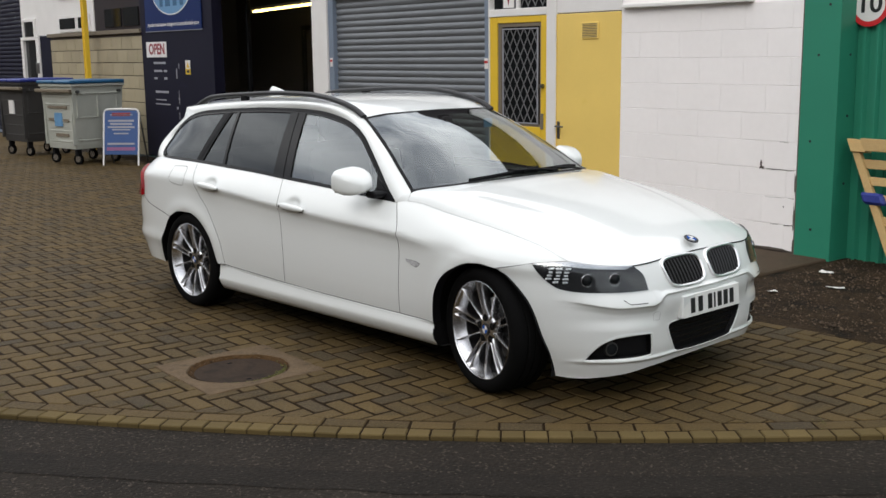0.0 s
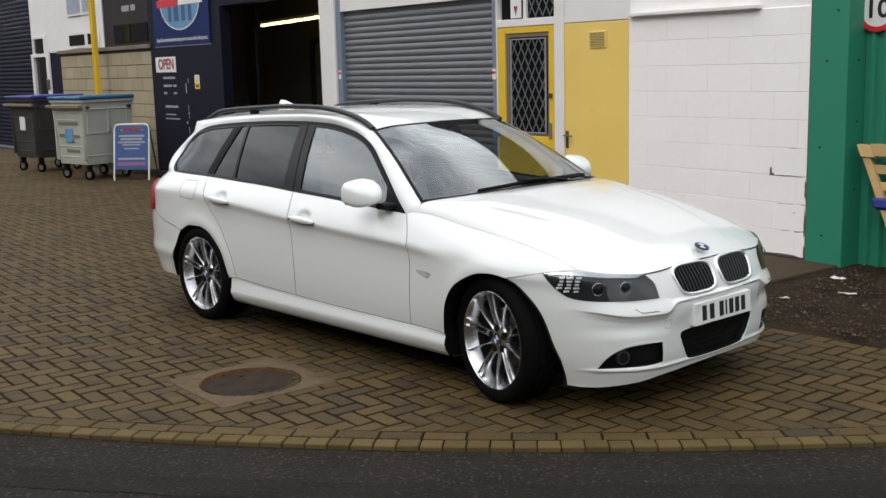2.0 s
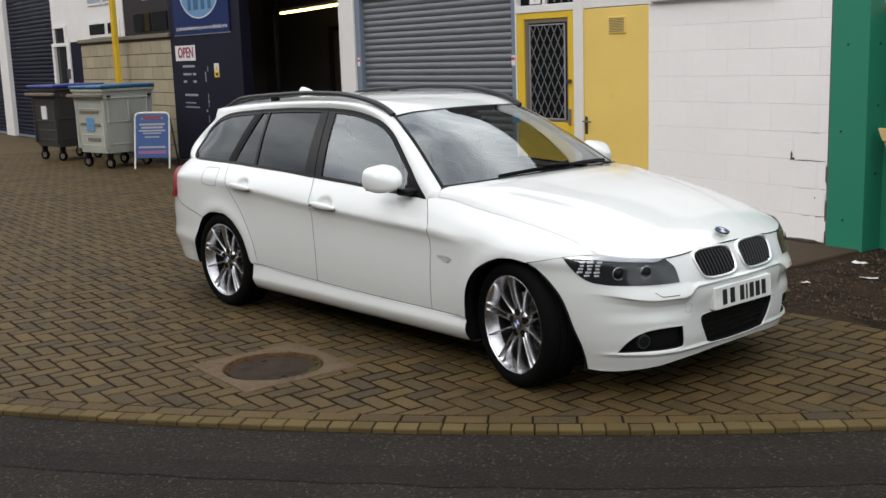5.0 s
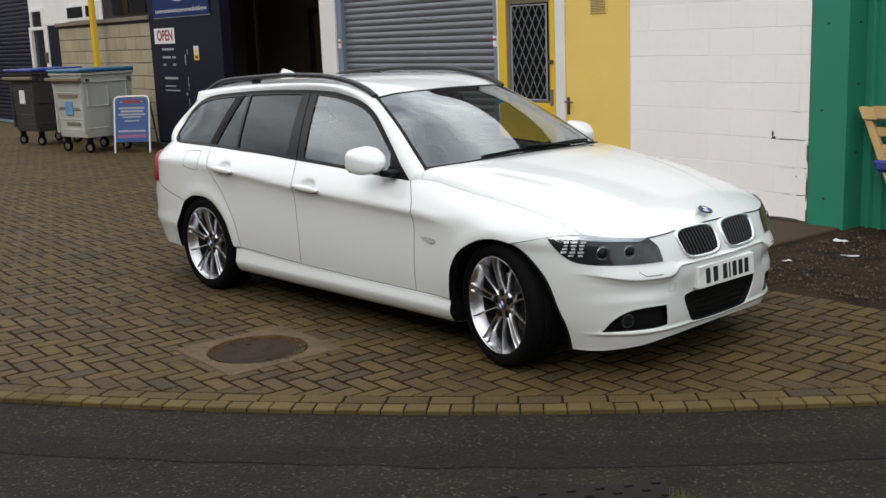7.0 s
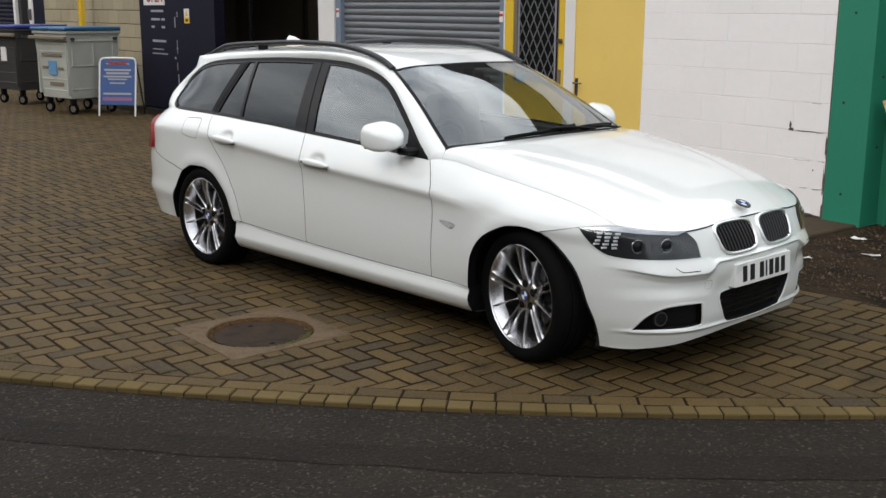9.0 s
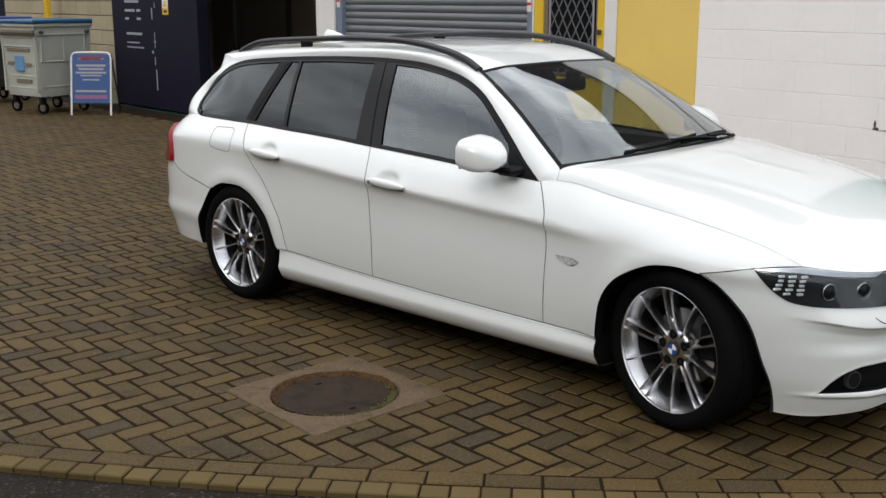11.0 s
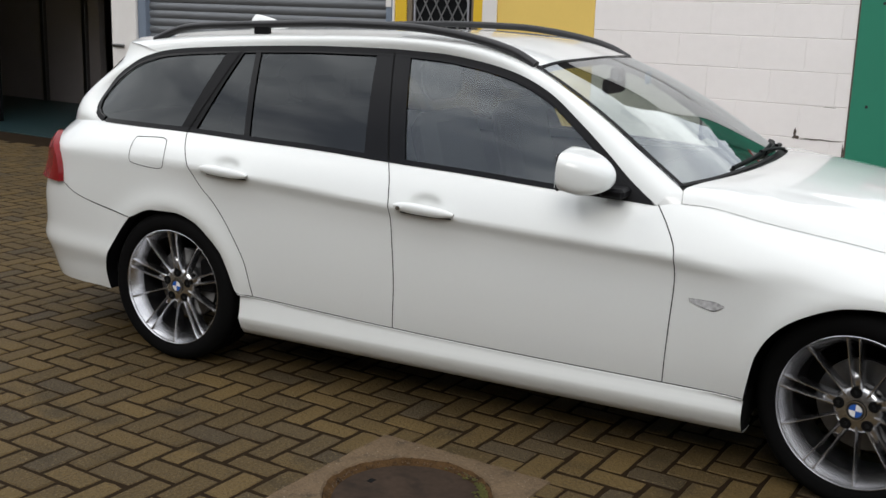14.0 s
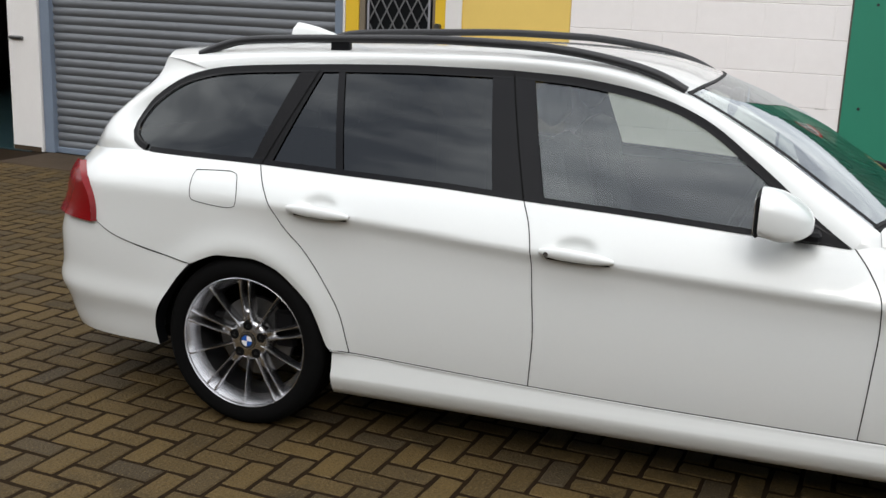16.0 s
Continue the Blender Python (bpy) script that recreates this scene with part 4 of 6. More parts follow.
# ---- underbody, wheel wells, cabin ----
box("underbody", -2.1, 1.82, -.60, .60, .19, .30, SEAM, CAR, bevel=.01)
# Black slab added low under the car to keep light off the ground.
box("floor_shield", -.98, .98, -.74, .74, .148, .188, SEAM, CAR, bevel=.01)
for wx in (-1.38, 1.38):
    v = []
    for i in range(25):
        a = math.pi * (-.12 + (1.24 if wx > 0 else 1.13) * i / 24)
        v += [(wx + .385 * math.cos(a), y, .315 + .345 * math.sin(a)) for y in (-min(.845, W(wx + .385 * math.cos(a), max(.315 + .345 * math.sin(a), .2)) - .025), -.60)]
    both_sides("wheel_well", v, grid_faces(1, 24), SEAM)
    v = [(wx, -.60, .32)] + [(wx + .39 * math.cos(a), -.60, .315 + .35 * math.sin(a)) for a in np.linspace(-.4, math.pi + (.4 if wx > 0 else .12), 25)]
    both_sides("well_inner", v, [(0, i, i + 1) for i in range(1, 25)], SEAM, smooth=False)
for x0, x1 in ((-.95, .70), (-2.1, -1.75), (.70, .78)):
    v = [(x, z) for x in np.linspace(x0, x1, 12) for z in np.linspace(.31, .90, 6)]
    both_sides("door_lining", side(v, -.075), grid_faces(5, 11), CLOTH)
box("cabin_floor", -2.0, .95, -.70, .70, .30, .36, CLOTH, CAR, bevel=.01)
box("load_cover", -2.0, -1.25, -.62, .62, .86, .875, CLOTH, CAR, bevel=.004)
across("headlining", [(x - .03, y * .96, z - .03) for x, y, z in WS_TOP], [(x + .05, y * .96, z - .035) for x, y, z in ROOF_END], [(x, y * .96, z - .032) for x, y, z in ROOF_E[::-1]], 12, 16, CLOTH)
bm = bmesh.new()
add_box(bm, .42, .86, -.68, .68, .55, .92, None, .05)
part("dashboard", bm, SATIN, CAR, "", True)


def seat(x, y):
    bm = bmesh.new()
    add_box(bm, -.25, .27, -.25, .25, .42, .56, pose(x, y, 0, 0, -4, 0), .05)
    part("front_seat_cushion", bm, CLOTH, CAR, "", True)
    bm = bmesh.new()
    add_box(bm, -.06, .06, -.23, .23, 0, .60, pose(x - .24, y, .52, 0, -14, 0), .05)
    part("seat_backrest", bm, CLOTH, CAR, "", True)
    bm = bmesh.new()
    add_box(bm, -.04, .045, -.13, .13, 0, .17, pose(x - .385, y, 1.145, 0, -8, 0), .04)
    part("headrest", bm, CLOTH, CAR, "", True)


seat(.02, -.37), seat(.02, .37)
box("rear_bench", -1.15, -.62, -.62, .62, .42, .58, CLOTH, CAR, bevel=.04)
box("rear_backrest", -1.28, -1.14, -.62, .62, .52, 1.06, CLOTH, CAR, bevel=.04)
for y in (-.38, 0, .38):
    box("headrest", -1.27, -1.18, y - .12, y + .12, 1.05, 1.18, CLOTH, CAR, bevel=.03)
box("rear_view_mirror", .215, .240, -.12, .12, 1.185, 1.250, SATIN, CAR, bevel=.012)
box("mirror_stem", .215, .265, -.035, .035, 1.225, 1.290, SATIN, CAR, bevel=.012)
v, f, sg = [], [], 10
for i in range(32):
    a = 2 * math.pi * i / 32
    for k in range(sg):
        b = 2 * math.pi * k / sg
        r = .185 + .015 * math.cos(b)
        v.append(pose(.30, -.37, .86, 0, -65, 0) @ Vector((r * math.cos(a), r * math.sin(a), .015 * math.sin(b))))
        f.append((i * sg + k, i * sg + (k + 1) % sg, ((i + 1) % 32) * sg + (k + 1) % sg, ((i + 1) % 32) * sg + k))
link("steering_wheel", v, f, SATIN, CAR, "", True)
box("windscreen_sticker", .262, .266, .30, .375, 1.21, 1.265, SKYBLUE, CAR, bevel=0, m=None)


# ---- wheels: axle along y, outer face towards -y ----
def revolve(name, prof, seg, material, parent, label="", smooth=40):
    v, n = [], len(prof)
    for i in range(seg):
        a = 2 * math.pi * i / seg
        v += [(r * math.cos(a), y, r * math.sin(a)) for r, y in prof]
    f = [(i * n + k, i * n + k + 1, ((i + 1) % seg) * n + k + 1, ((i + 1) % seg) * n + k) for i in range(seg) for k in range(n - 1)]
    return link(name, v, f, material, parent, label, True, smooth)


def wheel(m, twist):
    hub = new("wheel")
    hub.parent = CAR
    hub.matrix_local = m
    hub["label"] = "low-profile wheel with silver multi-spoke alloy rim"
    tyre = [(.240, -.098), (.247, -.106), (.262, -.113), (.285, -.115), (.303, -.108), (.313, -.094)]
    for y0, y1 in ((-.088, -.050), (-.040, -.005), (.005, .040), (.050, .088)):
        tyre += [(.317, y0), (.3185, (y0 + y1) / 2), (.317, y1), (.310, y1 + .002), (.310, y1 + .008)]
    tyre += [(.303, .106), (.27, .113), (.24, .10)]
    revolve("tyre", tyre, 72, RUBBER, hub)
    revolve("rim_lip", [(.2475, -.101), (.2470, -.1065), (.2450, -.1075), (.2425, -.104), (.2405, -.098)], 72, ALLOY, hub, "polished rim lip")
    revolve("rim_barrel", [(.2405, -.098), (.2345, -.088), (.2230, -.068), (.2130, -.044)], 60, ALLOY, hub, "silver rim barrel")
    revolve("inner_barrel", [(.2130, -.044), (.208, .0), (.215, .04), (.22, .09)], 60, ALLOY_DARK, hub)
    cyl("brake_disc", .150, .022, pose(0, .010, 0, 90), STEEL, hub, "", 40)
    cyl("disc_bell", .080, .040, pose(0, .0, 0, 90), ALLOY_DARK, hub, "", 30)
    box("brake_caliper", .085, .175, -.03, .03, -.02, .12, SATIN, hub, bevel=.012)
    revolve("hub_face", [(.0, -.066), (.030, -.067), (.034, -.070), (.046, -.069), (.062, -.066), (.073, -.061), (.079, -.050), (.080, -.02)], 60, ALLOY, hub)

    def spoke(a, off, w):
        """A ridged spoke that grows out of the hub and widens into the rim."""
        st, v = 12, []
        for i in range(st):
            t = i / (st - 1)
            r = .052 + (.2395 - .052) * t
            aside = off * (.50 + .50 * t ** .7)
            y = -.066 - .004 * math.sin(math.pi * t) - .034 * t ** 1.25
            ww = w * (1.75 - 1.05 * min(t / .30, 1) ** .6 + .55 * max(t - .82, 0) / .18)
            for dx, dy in ((-ww * 1.05, .042), (-ww, .014), (-ww * .62, .004), (-ww * .22, -.001), (ww * .22, -.001), (ww * .62, .004), (ww, .014), (ww * 1.05, .042)):
                v.append((r * math.cos(a) - (aside + dx) * math.sin(a), y + dy, r * math.sin(a) + (aside + dx) * math.cos(a)))
        return link("spoke", v, grid_faces(7, st - 1, True), ALLOY, hub, "", True, 40)

    for i in range(5):
        a = radians(90 + 72 * i + twist)
        spoke(a, .0190, .0080), spoke(a, -.0190, .0080)
        spoke(a + radians(36), 0, .0074)
        v = []
        for j in range(6):
            r, y = .060 + .050 * j / 5, -.0615 - .002 * j / 5 + (.010 if j == 5 else 0)
            for k in (-1, -.5, 0, .5, 1):
                c = k * (.013 - .001 * j)
                rr = r + (.012 * abs(k) if j > 3 else 0)
                v.append((rr * math.cos(a) - c * math.sin(a), y, rr * math.sin(a) + c * math.cos(a)))
        link("spoke_web", v, grid_faces(4, 5, True), ALLOY, hub, "", True)
        cyl("bolt_hole", .0185, .020, Matrix.Translation((.0575 * math.cos(a), -.0600, .0575 * math.sin(a))) @ pose(0, 0, 0, 90), SEAM, hub, "", 18)
        cyl("wheel_bolt", .0085, .006, Matrix.Translation((.0575 * math.cos(a), -.0670, .0575 * math.sin(a))) @ pose(0, 0, 0, 90), ALLOY_DARK, hub, "", 6)
    roundel("hub_cap", Matrix.Translation((0, -.073, 0)) @ pose(0, 0, 0, 90), .031, hub, True)
    return hub


wheel(pose(1.377, -.752, .315, 0, 0, -11), 6)
wheel(pose(-1.372, -.762, .315), 0)
wheel(pose(1.38, .742, .315, 0, 0, 169), 20)
wheel(pose(-1.38, .742, .315, 0, 0, 180), 40)

# ---- ground: asphalt road, block-paved yard inside a curved edging, dirt corner, concrete apron ----
KC, KR = Vector((-8.1, 8.3)), 13.80
FACE = 3.48


g = 400
tagged(link("ground", [(x, y, -.022) for x in (-g, g) for y in (-g, g)], [(0, 2, 3, 1)], ASPHALT), "dark worn asphalt road surface", "ground", "", "structure")
v, f = [], []
hole = math.degrees(math.atan2(-1.462 - KC.y, .262 - KC.x))
hub_r = math.hypot(.262 - KC.x, -1.462 - KC.y)
angles = [-130 + k * 1.5 for k in range(101)] + [hole - 1.18, hole + 1.18]
angles.sort()
radii = (0.5, 6, hub_r - .265, hub_r + .265, KR - .02)
for a in angles:
    v += [(KC.x + r * math.cos(radians(a)), KC.y + r * math.sin(radians(a)), -.0036) for r in radii]
for i in range(len(angles) - 1):
    for j in range(4):
        if j == 2 and hole - 1.2 < (angles[i] + angles[i + 1]) / 2 < hole + 1.2:
            continue
        f.append((5 * i + j, 5 * i + j + 1, 5 * i + j + 6, 5 * i + j + 5))
pavement = tagged(link("pavement", v, f, SAND), "brown herringbone block paving with dark joints", "", "", "structure")
tagged(pavement, "", "pavement")
v = []
for i in range(601):
    a = radians(-110 + 105 * i / 600)
    for r, k in ((KR + .36, 0), (KR + .57, 5)):
        r += .022 * noise.noise((a * 60, k, 0)) + .010 * noise.noise((a * 240, k, 2)) + .05 * noise.noise((a * 9, k, 7))
        v.append((KC.x + r * math.cos(a), KC.y + r * math.sin(a), -.0195))
strip = tagged(link("asphalt_strip", v, grid_faces(1, 600, True), PATCH), "darker strip of newer asphalt along the paving edge", "", "", "structure")
tagged(strip, "", "road")
tagged(link("far_yard", [(-60, -30, -.012), (-15.9, -30, -.012), (-15.9, FACE, -.012), (-60, FACE, -.012)], [(0, 1, 2, 3)], PAVER_S), "brown block paving further along the yard", "pavement", "", "structure")


def brick_mesh(name, lx, ly, material, chamfer=.006, depth=.016, end=None):
    a, b, c = lx / 2, ly / 2, chamfer
    e = c if end is None else end
    v = [(-a + e, -b + c, 0), (a - e, -b + c, 0), (a - e, b - c, 0), (-a + e, b - c, 0), (-a, -b, -c), (a, -b, -c), (a, b, -c), (-a, b, -c), (-a, -b, -depth), (a, -b, -depth), (a, b, -depth), (-a, b, -depth)]
    f = [(0, 1, 2, 3)] + [(4 + i, 4 + (i + 1) % 4, (i + 1) % 4, i) for i in range(4)] + [(8 + i, 8 + (i + 1) % 4, 4 + (i + 1) % 4, 4 + i) for i in range(4)]
    me = bpy.data.meshes.new(name)
    me.from_pydata(v, [], f)
    me.materials.append(material)
    return me, np.array(v), f


U = .1025


def worn_paver(lx, ly, seed):
    """A paver with chipped, uneven edges: mesh, points and faces."""
    r = random.Random(seed)
    a, b = lx / 2, ly / 2
    nx, ny = (4, 2) if lx > ly else (2, 4)
    line = [(-a + lx * i / nx, -b) for i in range(nx)] + [(a, -b + ly * i / ny) for i in range(ny)] + [(a - lx * i / nx, b) for i in range(nx)] + [(-a, b - ly * i / ny) for i in range(ny)]
    v, n = [], len(line)
    rim = []
    for x, y in line:
        corner = abs(abs(x) - a) < 1e-6 and abs(abs(y) - b) < 1e-6
        cut = r.uniform(.0, .0028) + (r.uniform(.0015, .006) if corner else 0)
        d = math.hypot(x, y)
        rim.append((x - cut * x / d, y - cut * y / d))
    v += [(x, y, -.016) for x, y in rim] + [(x, y, -.0045 + r.uniform(-.001, .001)) for x, y in rim]
    v += [(x - .0055 * (x > 0) + .0055 * (x < 0) - .0, y - .0055 * (y > 0) + .0055 * (y < 0), r.uniform(-.0008, .0004)) for x, y in rim]
    f = [(t * n + k, t * n + (k + 1) % n, t * n + n + (k + 1) % n, t * n + n + k) for t in (0, 1) for k in range(n)] + [tuple(range(2 * n, 3 * n))]
    me = bpy.data.meshes.new("paver")
    me.from_pydata(v, [], f)
    me.materials.append(PAVER)
    return me, np.array(v), f


H_SET = [worn_paver(.2 - .0055, .1 - .0065, k) for k in range(6)]
V_SET = [worn_paver(.1 - .0065, .2 - .0055, 10 + k) for k in range(6)]
SQ = (-.05, .56, -1.80, -1.12)
rng = random.Random(4)
single, sv, sf = [], [], []
for i in range(-160, 45):
    for j in range(-70, 35):
        k = (i - j) % 4
        if k == 0:
            x, y, hz = (i + 1.44) * U, (j + .44) * U, True
        elif k == 3:
            x, y, hz = (i + .94) * U, (j + .94) * U, False
        else:
            continue
        if y < -6.5 or (x < -9 and y < -2.5) or y > 2.95 or (x > .85 and y > 1.6 + .1 * (x - 1.5)):
            continue
        hx, hy = (.097, .0463) if hz else (.0463, .097)
        cuts = []
        out = Vector((x - KC.x, y - KC.y))
        if out.length > KR - .36:
            cuts.append((out.normalized(), KC.dot(out.normalized()) + KR - .219))
        if y > 2.70 and x > -6.6:
            cuts.append((Vector((0, 1)), 2.826))
        if x > .6 and y > 1.1 + .1 * (x - 1.5):
            cuts.append((Vector((-.1, 1)).normalized(), (1.50 - .15) / math.hypot(1, .1)))
        dx, dy = x - (SQ[0] + SQ[1]) / 2, y - (SQ[2] + SQ[3]) / 2
        wx, wy = (SQ[1] - SQ[0]) / 2, (SQ[3] - SQ[2]) / 2
        variants = [cuts]
        if abs(dx) - hx < wx and abs(dy) - hy < wy:
            sx, sy = (1 if dx > 0 else -1), (1 if dy > 0 else -1)
            ex, ey = (SQ[1] if sx > 0 else SQ[0]), (SQ[3] if sy > 0 else SQ[2])
            cut_x, cut_y = (Vector((-sx, 0)), -sx * ex - .004), (Vector((0, -sy)), -sy * ey - .004)
            variants = [cuts + [cut_x], cuts + [cut_y, (Vector((sx, 0)), sx * ex - .002)]]
        whole = True
        for trims in variants:
            ring = [Vector((x + sx * hx, y + sy * hy)) for sx, sy in ((-1, -1), (1, -1), (1, 1), (-1, 1))]
            for nrm, d in trims:
                if max(q.dot(nrm) - d for q in ring) <= 0:
                    continue
                whole, kept = False, []
                for p, q in zip(ring, ring[1:] + ring[:1]):
                    e, g2 = p.dot(nrm) - d, q.dot(nrm) - d
                    if e <= 0:
                        kept.append(p)
                    if (e <= 0) != (g2 <= 0):
                        kept.append(p + (q - p) * (e / (e - g2)))
                ring = kept
                if not ring:
                    break
            if whole or len(ring) < 3:
                continue
            mid = sum(ring, Vector((0, 0))) / len(ring)
            if min((q - mid).length for q in ring) > .006:
                n, base, dz = len(ring), len(sv), rng.uniform(-.0025, .001)
                sv += [(q.x, q.y, -.016) for q in ring] + [(q.x, q.y, dz - .0035) for q in ring] + [(q + (mid - q).normalized() * .005).to_tuple() + (dz,) for q in ring]
                sf += [(base + t * n + k, base + t * n + (k + 1) % n, base + t * n + n + (k + 1) % n, base + t * n + n + k) for t in (0, 1) for k in range(n)] + [tuple(base + 2 * n + k for k in range(n))]
        if not whole:
            continue
        dz, tilt = rng.uniform(-.0025, .0015), (rng.uniform(-.5, .5), rng.uniform(-.5, .5), rng.uniform(-.8, .8))
        near = math.hypot(x - .3, y + 1.6)
        single.append((near, x, y, dz, tilt, rng.choice(H_SET if hz else V_SET)))
single.sort(key=lambda s: s[0])
for near, x, y, dz, tilt, kind in single[300:]:
    base = len(sv)
    rot = Euler([radians(t) for t in tilt]).to_matrix()
    for q in kind[1]:
        w = rot @ Vector(q)
        sv.append((w.x + x, w.y + y, w.z + dz))
    sf += [tuple(a + base for a in f) for f in kind[2]]
far_pavers = link("pavers", sv, sf, PAVER_S, pavement)
tagged(far_pavers, "brown concrete pavers in herringbone bond", "", "", "stuff")
NEAR_PAVERS = single[:300]

# edging: a stretcher course and an outer header course
E1_ME, _, _ = brick_mesh("edging_block", .194, .094, PAVER, .004)
E2_ME, _, _ = brick_mesh("edging_block", .099, .088, KERBM, .005, .05)
EDGING = []
for ring_r, length, me, z in ((KR - .165, .203, E1_ME, .001), (KR - .062, .1045, E2_ME, .002)):
    n = int(radians(62) * ring_r / length)
    for i in range(n):
        a = radians(-75) + i * length / ring_r
        EDGING.append((me, pose(KC.x + ring_r * math.cos(a), KC.y + ring_r * math.sin(a), z + rng.uniform(-.003, .002), rng.uniform(-.6, .6), rng.uniform(-.6, .6), math.degrees(a) + 90 + rng.uniform(-.7, .7))))

# dirt corner, with loose stones
v, n = [], 40
for j in range(n + 1):
    for i in range(n + 1):
        x, y = .72 + 3.6 * i / n, 1.45 + 2.5 * j / n
        v.append((x, y, -.004 + .017 * min(1, 4 * j / n) + .010 * noise.noise((x * 3, y * 3, 0)) * min(1, 4 * i / n, 4 * j / n) + .004 * noise.noise((x * 11, y * 11, 3)) * min(1, 4 * j / n)))
v = [(x, max(y, 1.50 + .1 * (x - 1.5) - .03 + .05 * noise.noise((x * 5, 1, 0))), z) for x, y, z in v]
tagged(link("dirt_patch", v, grid_faces(n, n), DIRT, None, "", True), "wet dark dirt and gravel beside the wall", "dirt", "", "structure")
gv, gf = [], []
for _ in range(5200):
    x, y, s = rng.uniform(.78, 4.0), rng.uniform(1.6, 3.75), rng.uniform(.003, .009) * (2.4 if rng.random() < .05 else 1)
    if y < 1.52 + .1 * (x - 1.5):
        continue
    b = len(gv)
    for dx, dy, dz in ((-1, 0, 0), (1, 0, 0), (0, -1, 0), (0, 1, 0), (0, 0, .8), (0, 0, -.5)):
        gv.append((x + s * dx * rng.uniform(.6, 1.3), y + s * dy * rng.uniform(.6, 1.3), .014 + s * dz))
    gf += [tuple(b + i for i in t) for t in ((0, 2, 4), (2, 1, 4), (1, 3, 4), (3, 0, 4), (2, 0, 5), (1, 2, 5), (3, 1, 5), (0, 3, 5))]
tagged(link("loose_gravel", gv, gf, GRIT), "loose pale gravel scattered on the dirt", "gravel", "", "stuff")
box("concrete_apron", -6.4, .73, 2.83, FACE, -.05, .006, CONCRETE, bevel=.006)
tagged(bpy.data.objects["concrete_apron"], "stained concrete apron along the building", "pavement", "", "structure")

for k, (x, y, w, d) in enumerate(((.98, 3.05, .05, .025), (1.32, 2.62, .06, .02), (1.10, 2.20, .03, .02), (2.05, 2.85, .035, .03))):
    bm = add_box(bmesh.new(), -w, w, -d, d, 0, .003)
    bmesh.ops.subdivide_edges(bm, edges=bm.edges[:], cuts=3, use_grid_fill=True)
    for q in bm.verts:
        q.co.z += .012 + .014 * noise.noise((q.co.x * 22, q.co.y * 22, k)) + .3 * abs(q.co.x) ** 1.5
    scrap = part("paper_scrap", bm, WPAINT)
    scrap.matrix_world = pose(x, y, .012, 0, 0, 40 * k)
    tagged(scrap, "crumpled white paper scrap on the dirt", "litter", "paper scraps on the dirt")
tagged(box("concrete_step", -.9, .715, 2.30, FACE - .002, -.05, .030, CONCRETE, bevel=.010), "worn concrete step at the corner of the building", "pavement", "", "structure")

# manhole in its concrete surround
mh = thing("manhole", pose(.262, -1.462, 0), "round rusty iron manhole cover in a square concrete surround", "manhole")
v, f, n = [], [], 144
for i in range(n):
    a = 2 * math.pi * i / n
    c, q = math.cos(a), math.sin(a)
    k = .335 / max(abs(c), abs(q)) * (1 + .012 * noise.noise((c * 6, q * 6, 2)))
    r = .268 + .005 * noise.noise((c * 5, q * 5, 0)) + .004 * noise.noise((c * 19, q * 19, 1))
    rows = [(r - .006, -.020), (r - .001, -.004), (r + .006, .002)] + [(r + (k - r) * t, .003 + .003 * noise.noise((c * (r + t) * 9, q * (r + t) * 9, 5))) for t in (.25, .5, .75, .96)] + [(k, -.006), (k * 1.005, -.03)]
    for rr, z in rows:
        if abs(c * rr + .12 + .35 * q * rr) < .004 or abs(q * rr - .16 + .5 * c * rr) < .004:
            z -= .006
        v.append((rr * c, rr * q * 1.02, z))
    w = len(rows)
    f += [(w * i + j, w * i + j + 1, (w * (i + 1) + j + 1) % (w * n), (w * (i + 1) + j) % (w * n)) for j in range(w - 1)]
link("concrete_surround", v, f, SURROUND, mh, "cracked concrete surround", True, 30)
cyl("cover_plate", .243, .02, pose(0, 0, -.0265), IRON, mh, "rusty iron cover", 64)
v, f = [], []
for i in range(96):
    a = 2 * math.pi * i / 96
    for r, z in ((.238, -.0175), (.246, -.014), (.254, -.009), (.261, -.004), (.268, .000)):
        j = .006 * noise.noise((7 * math.cos(a), 7 * math.sin(a), r * 40))
        v.append(((r + j) * math.cos(a), (r + j) * math.sin(a), z + j * .6))
    f += [(5 * i + k, 5 * i + k + 1, (5 * i + k + 6) % 480, (5 * i + k + 5) % 480) for k in range(4)]
link("dirt_ring", v, f, RUSTDIRT, mh, "rusty dirt packed round the cover", True)
for x, y in ((-.165, .03), (.165, -.03)):
    box("lifting_slot", x - .010, x + .010, y - .014, y + .014, -.020, -.0158, SEAM, mh, bevel=0)
gv, gf = [], []
for _ in range(700):
    a = rng.gauss(.25, .42)
    r = .252 - abs(rng.gauss(0, .012)) + .008
    x, y, h = r * math.cos(a), r * math.sin(a), rng.uniform(.003, .010)
    b = len(gv)
    gv += [(x - h, y, -.012), (x + h, y, -.012), (x, y + h, -.012), (x + rng.uniform(-h, h), y, -.011 + h * .9)]
    gf += [(b, b + 1, b + 3), (b + 1, b + 2, b + 3), (b + 2, b, b + 3)]
tagged(link("moss_rim", gv, gf, MOSS, mh, "green moss in the gap"), "", "", "", "stuff")
gv, gf = [], []
for _ in range(420):
    a, r, h = rng.uniform(0, 6.28), rng.gauss(.256, .008), rng.uniform(.0015, .005)
    x, y = r * math.cos(a), r * math.sin(a)
    b = len(gv)
    gv += [(x - h, y, -.010), (x + h, y - h * .4, -.010), (x, y + h, -.010), (x, y, -.009 + h)]
    gf += [(b, b + 1, b + 3), (b + 1, b + 2, b + 3), (b + 2, b, b + 3)]
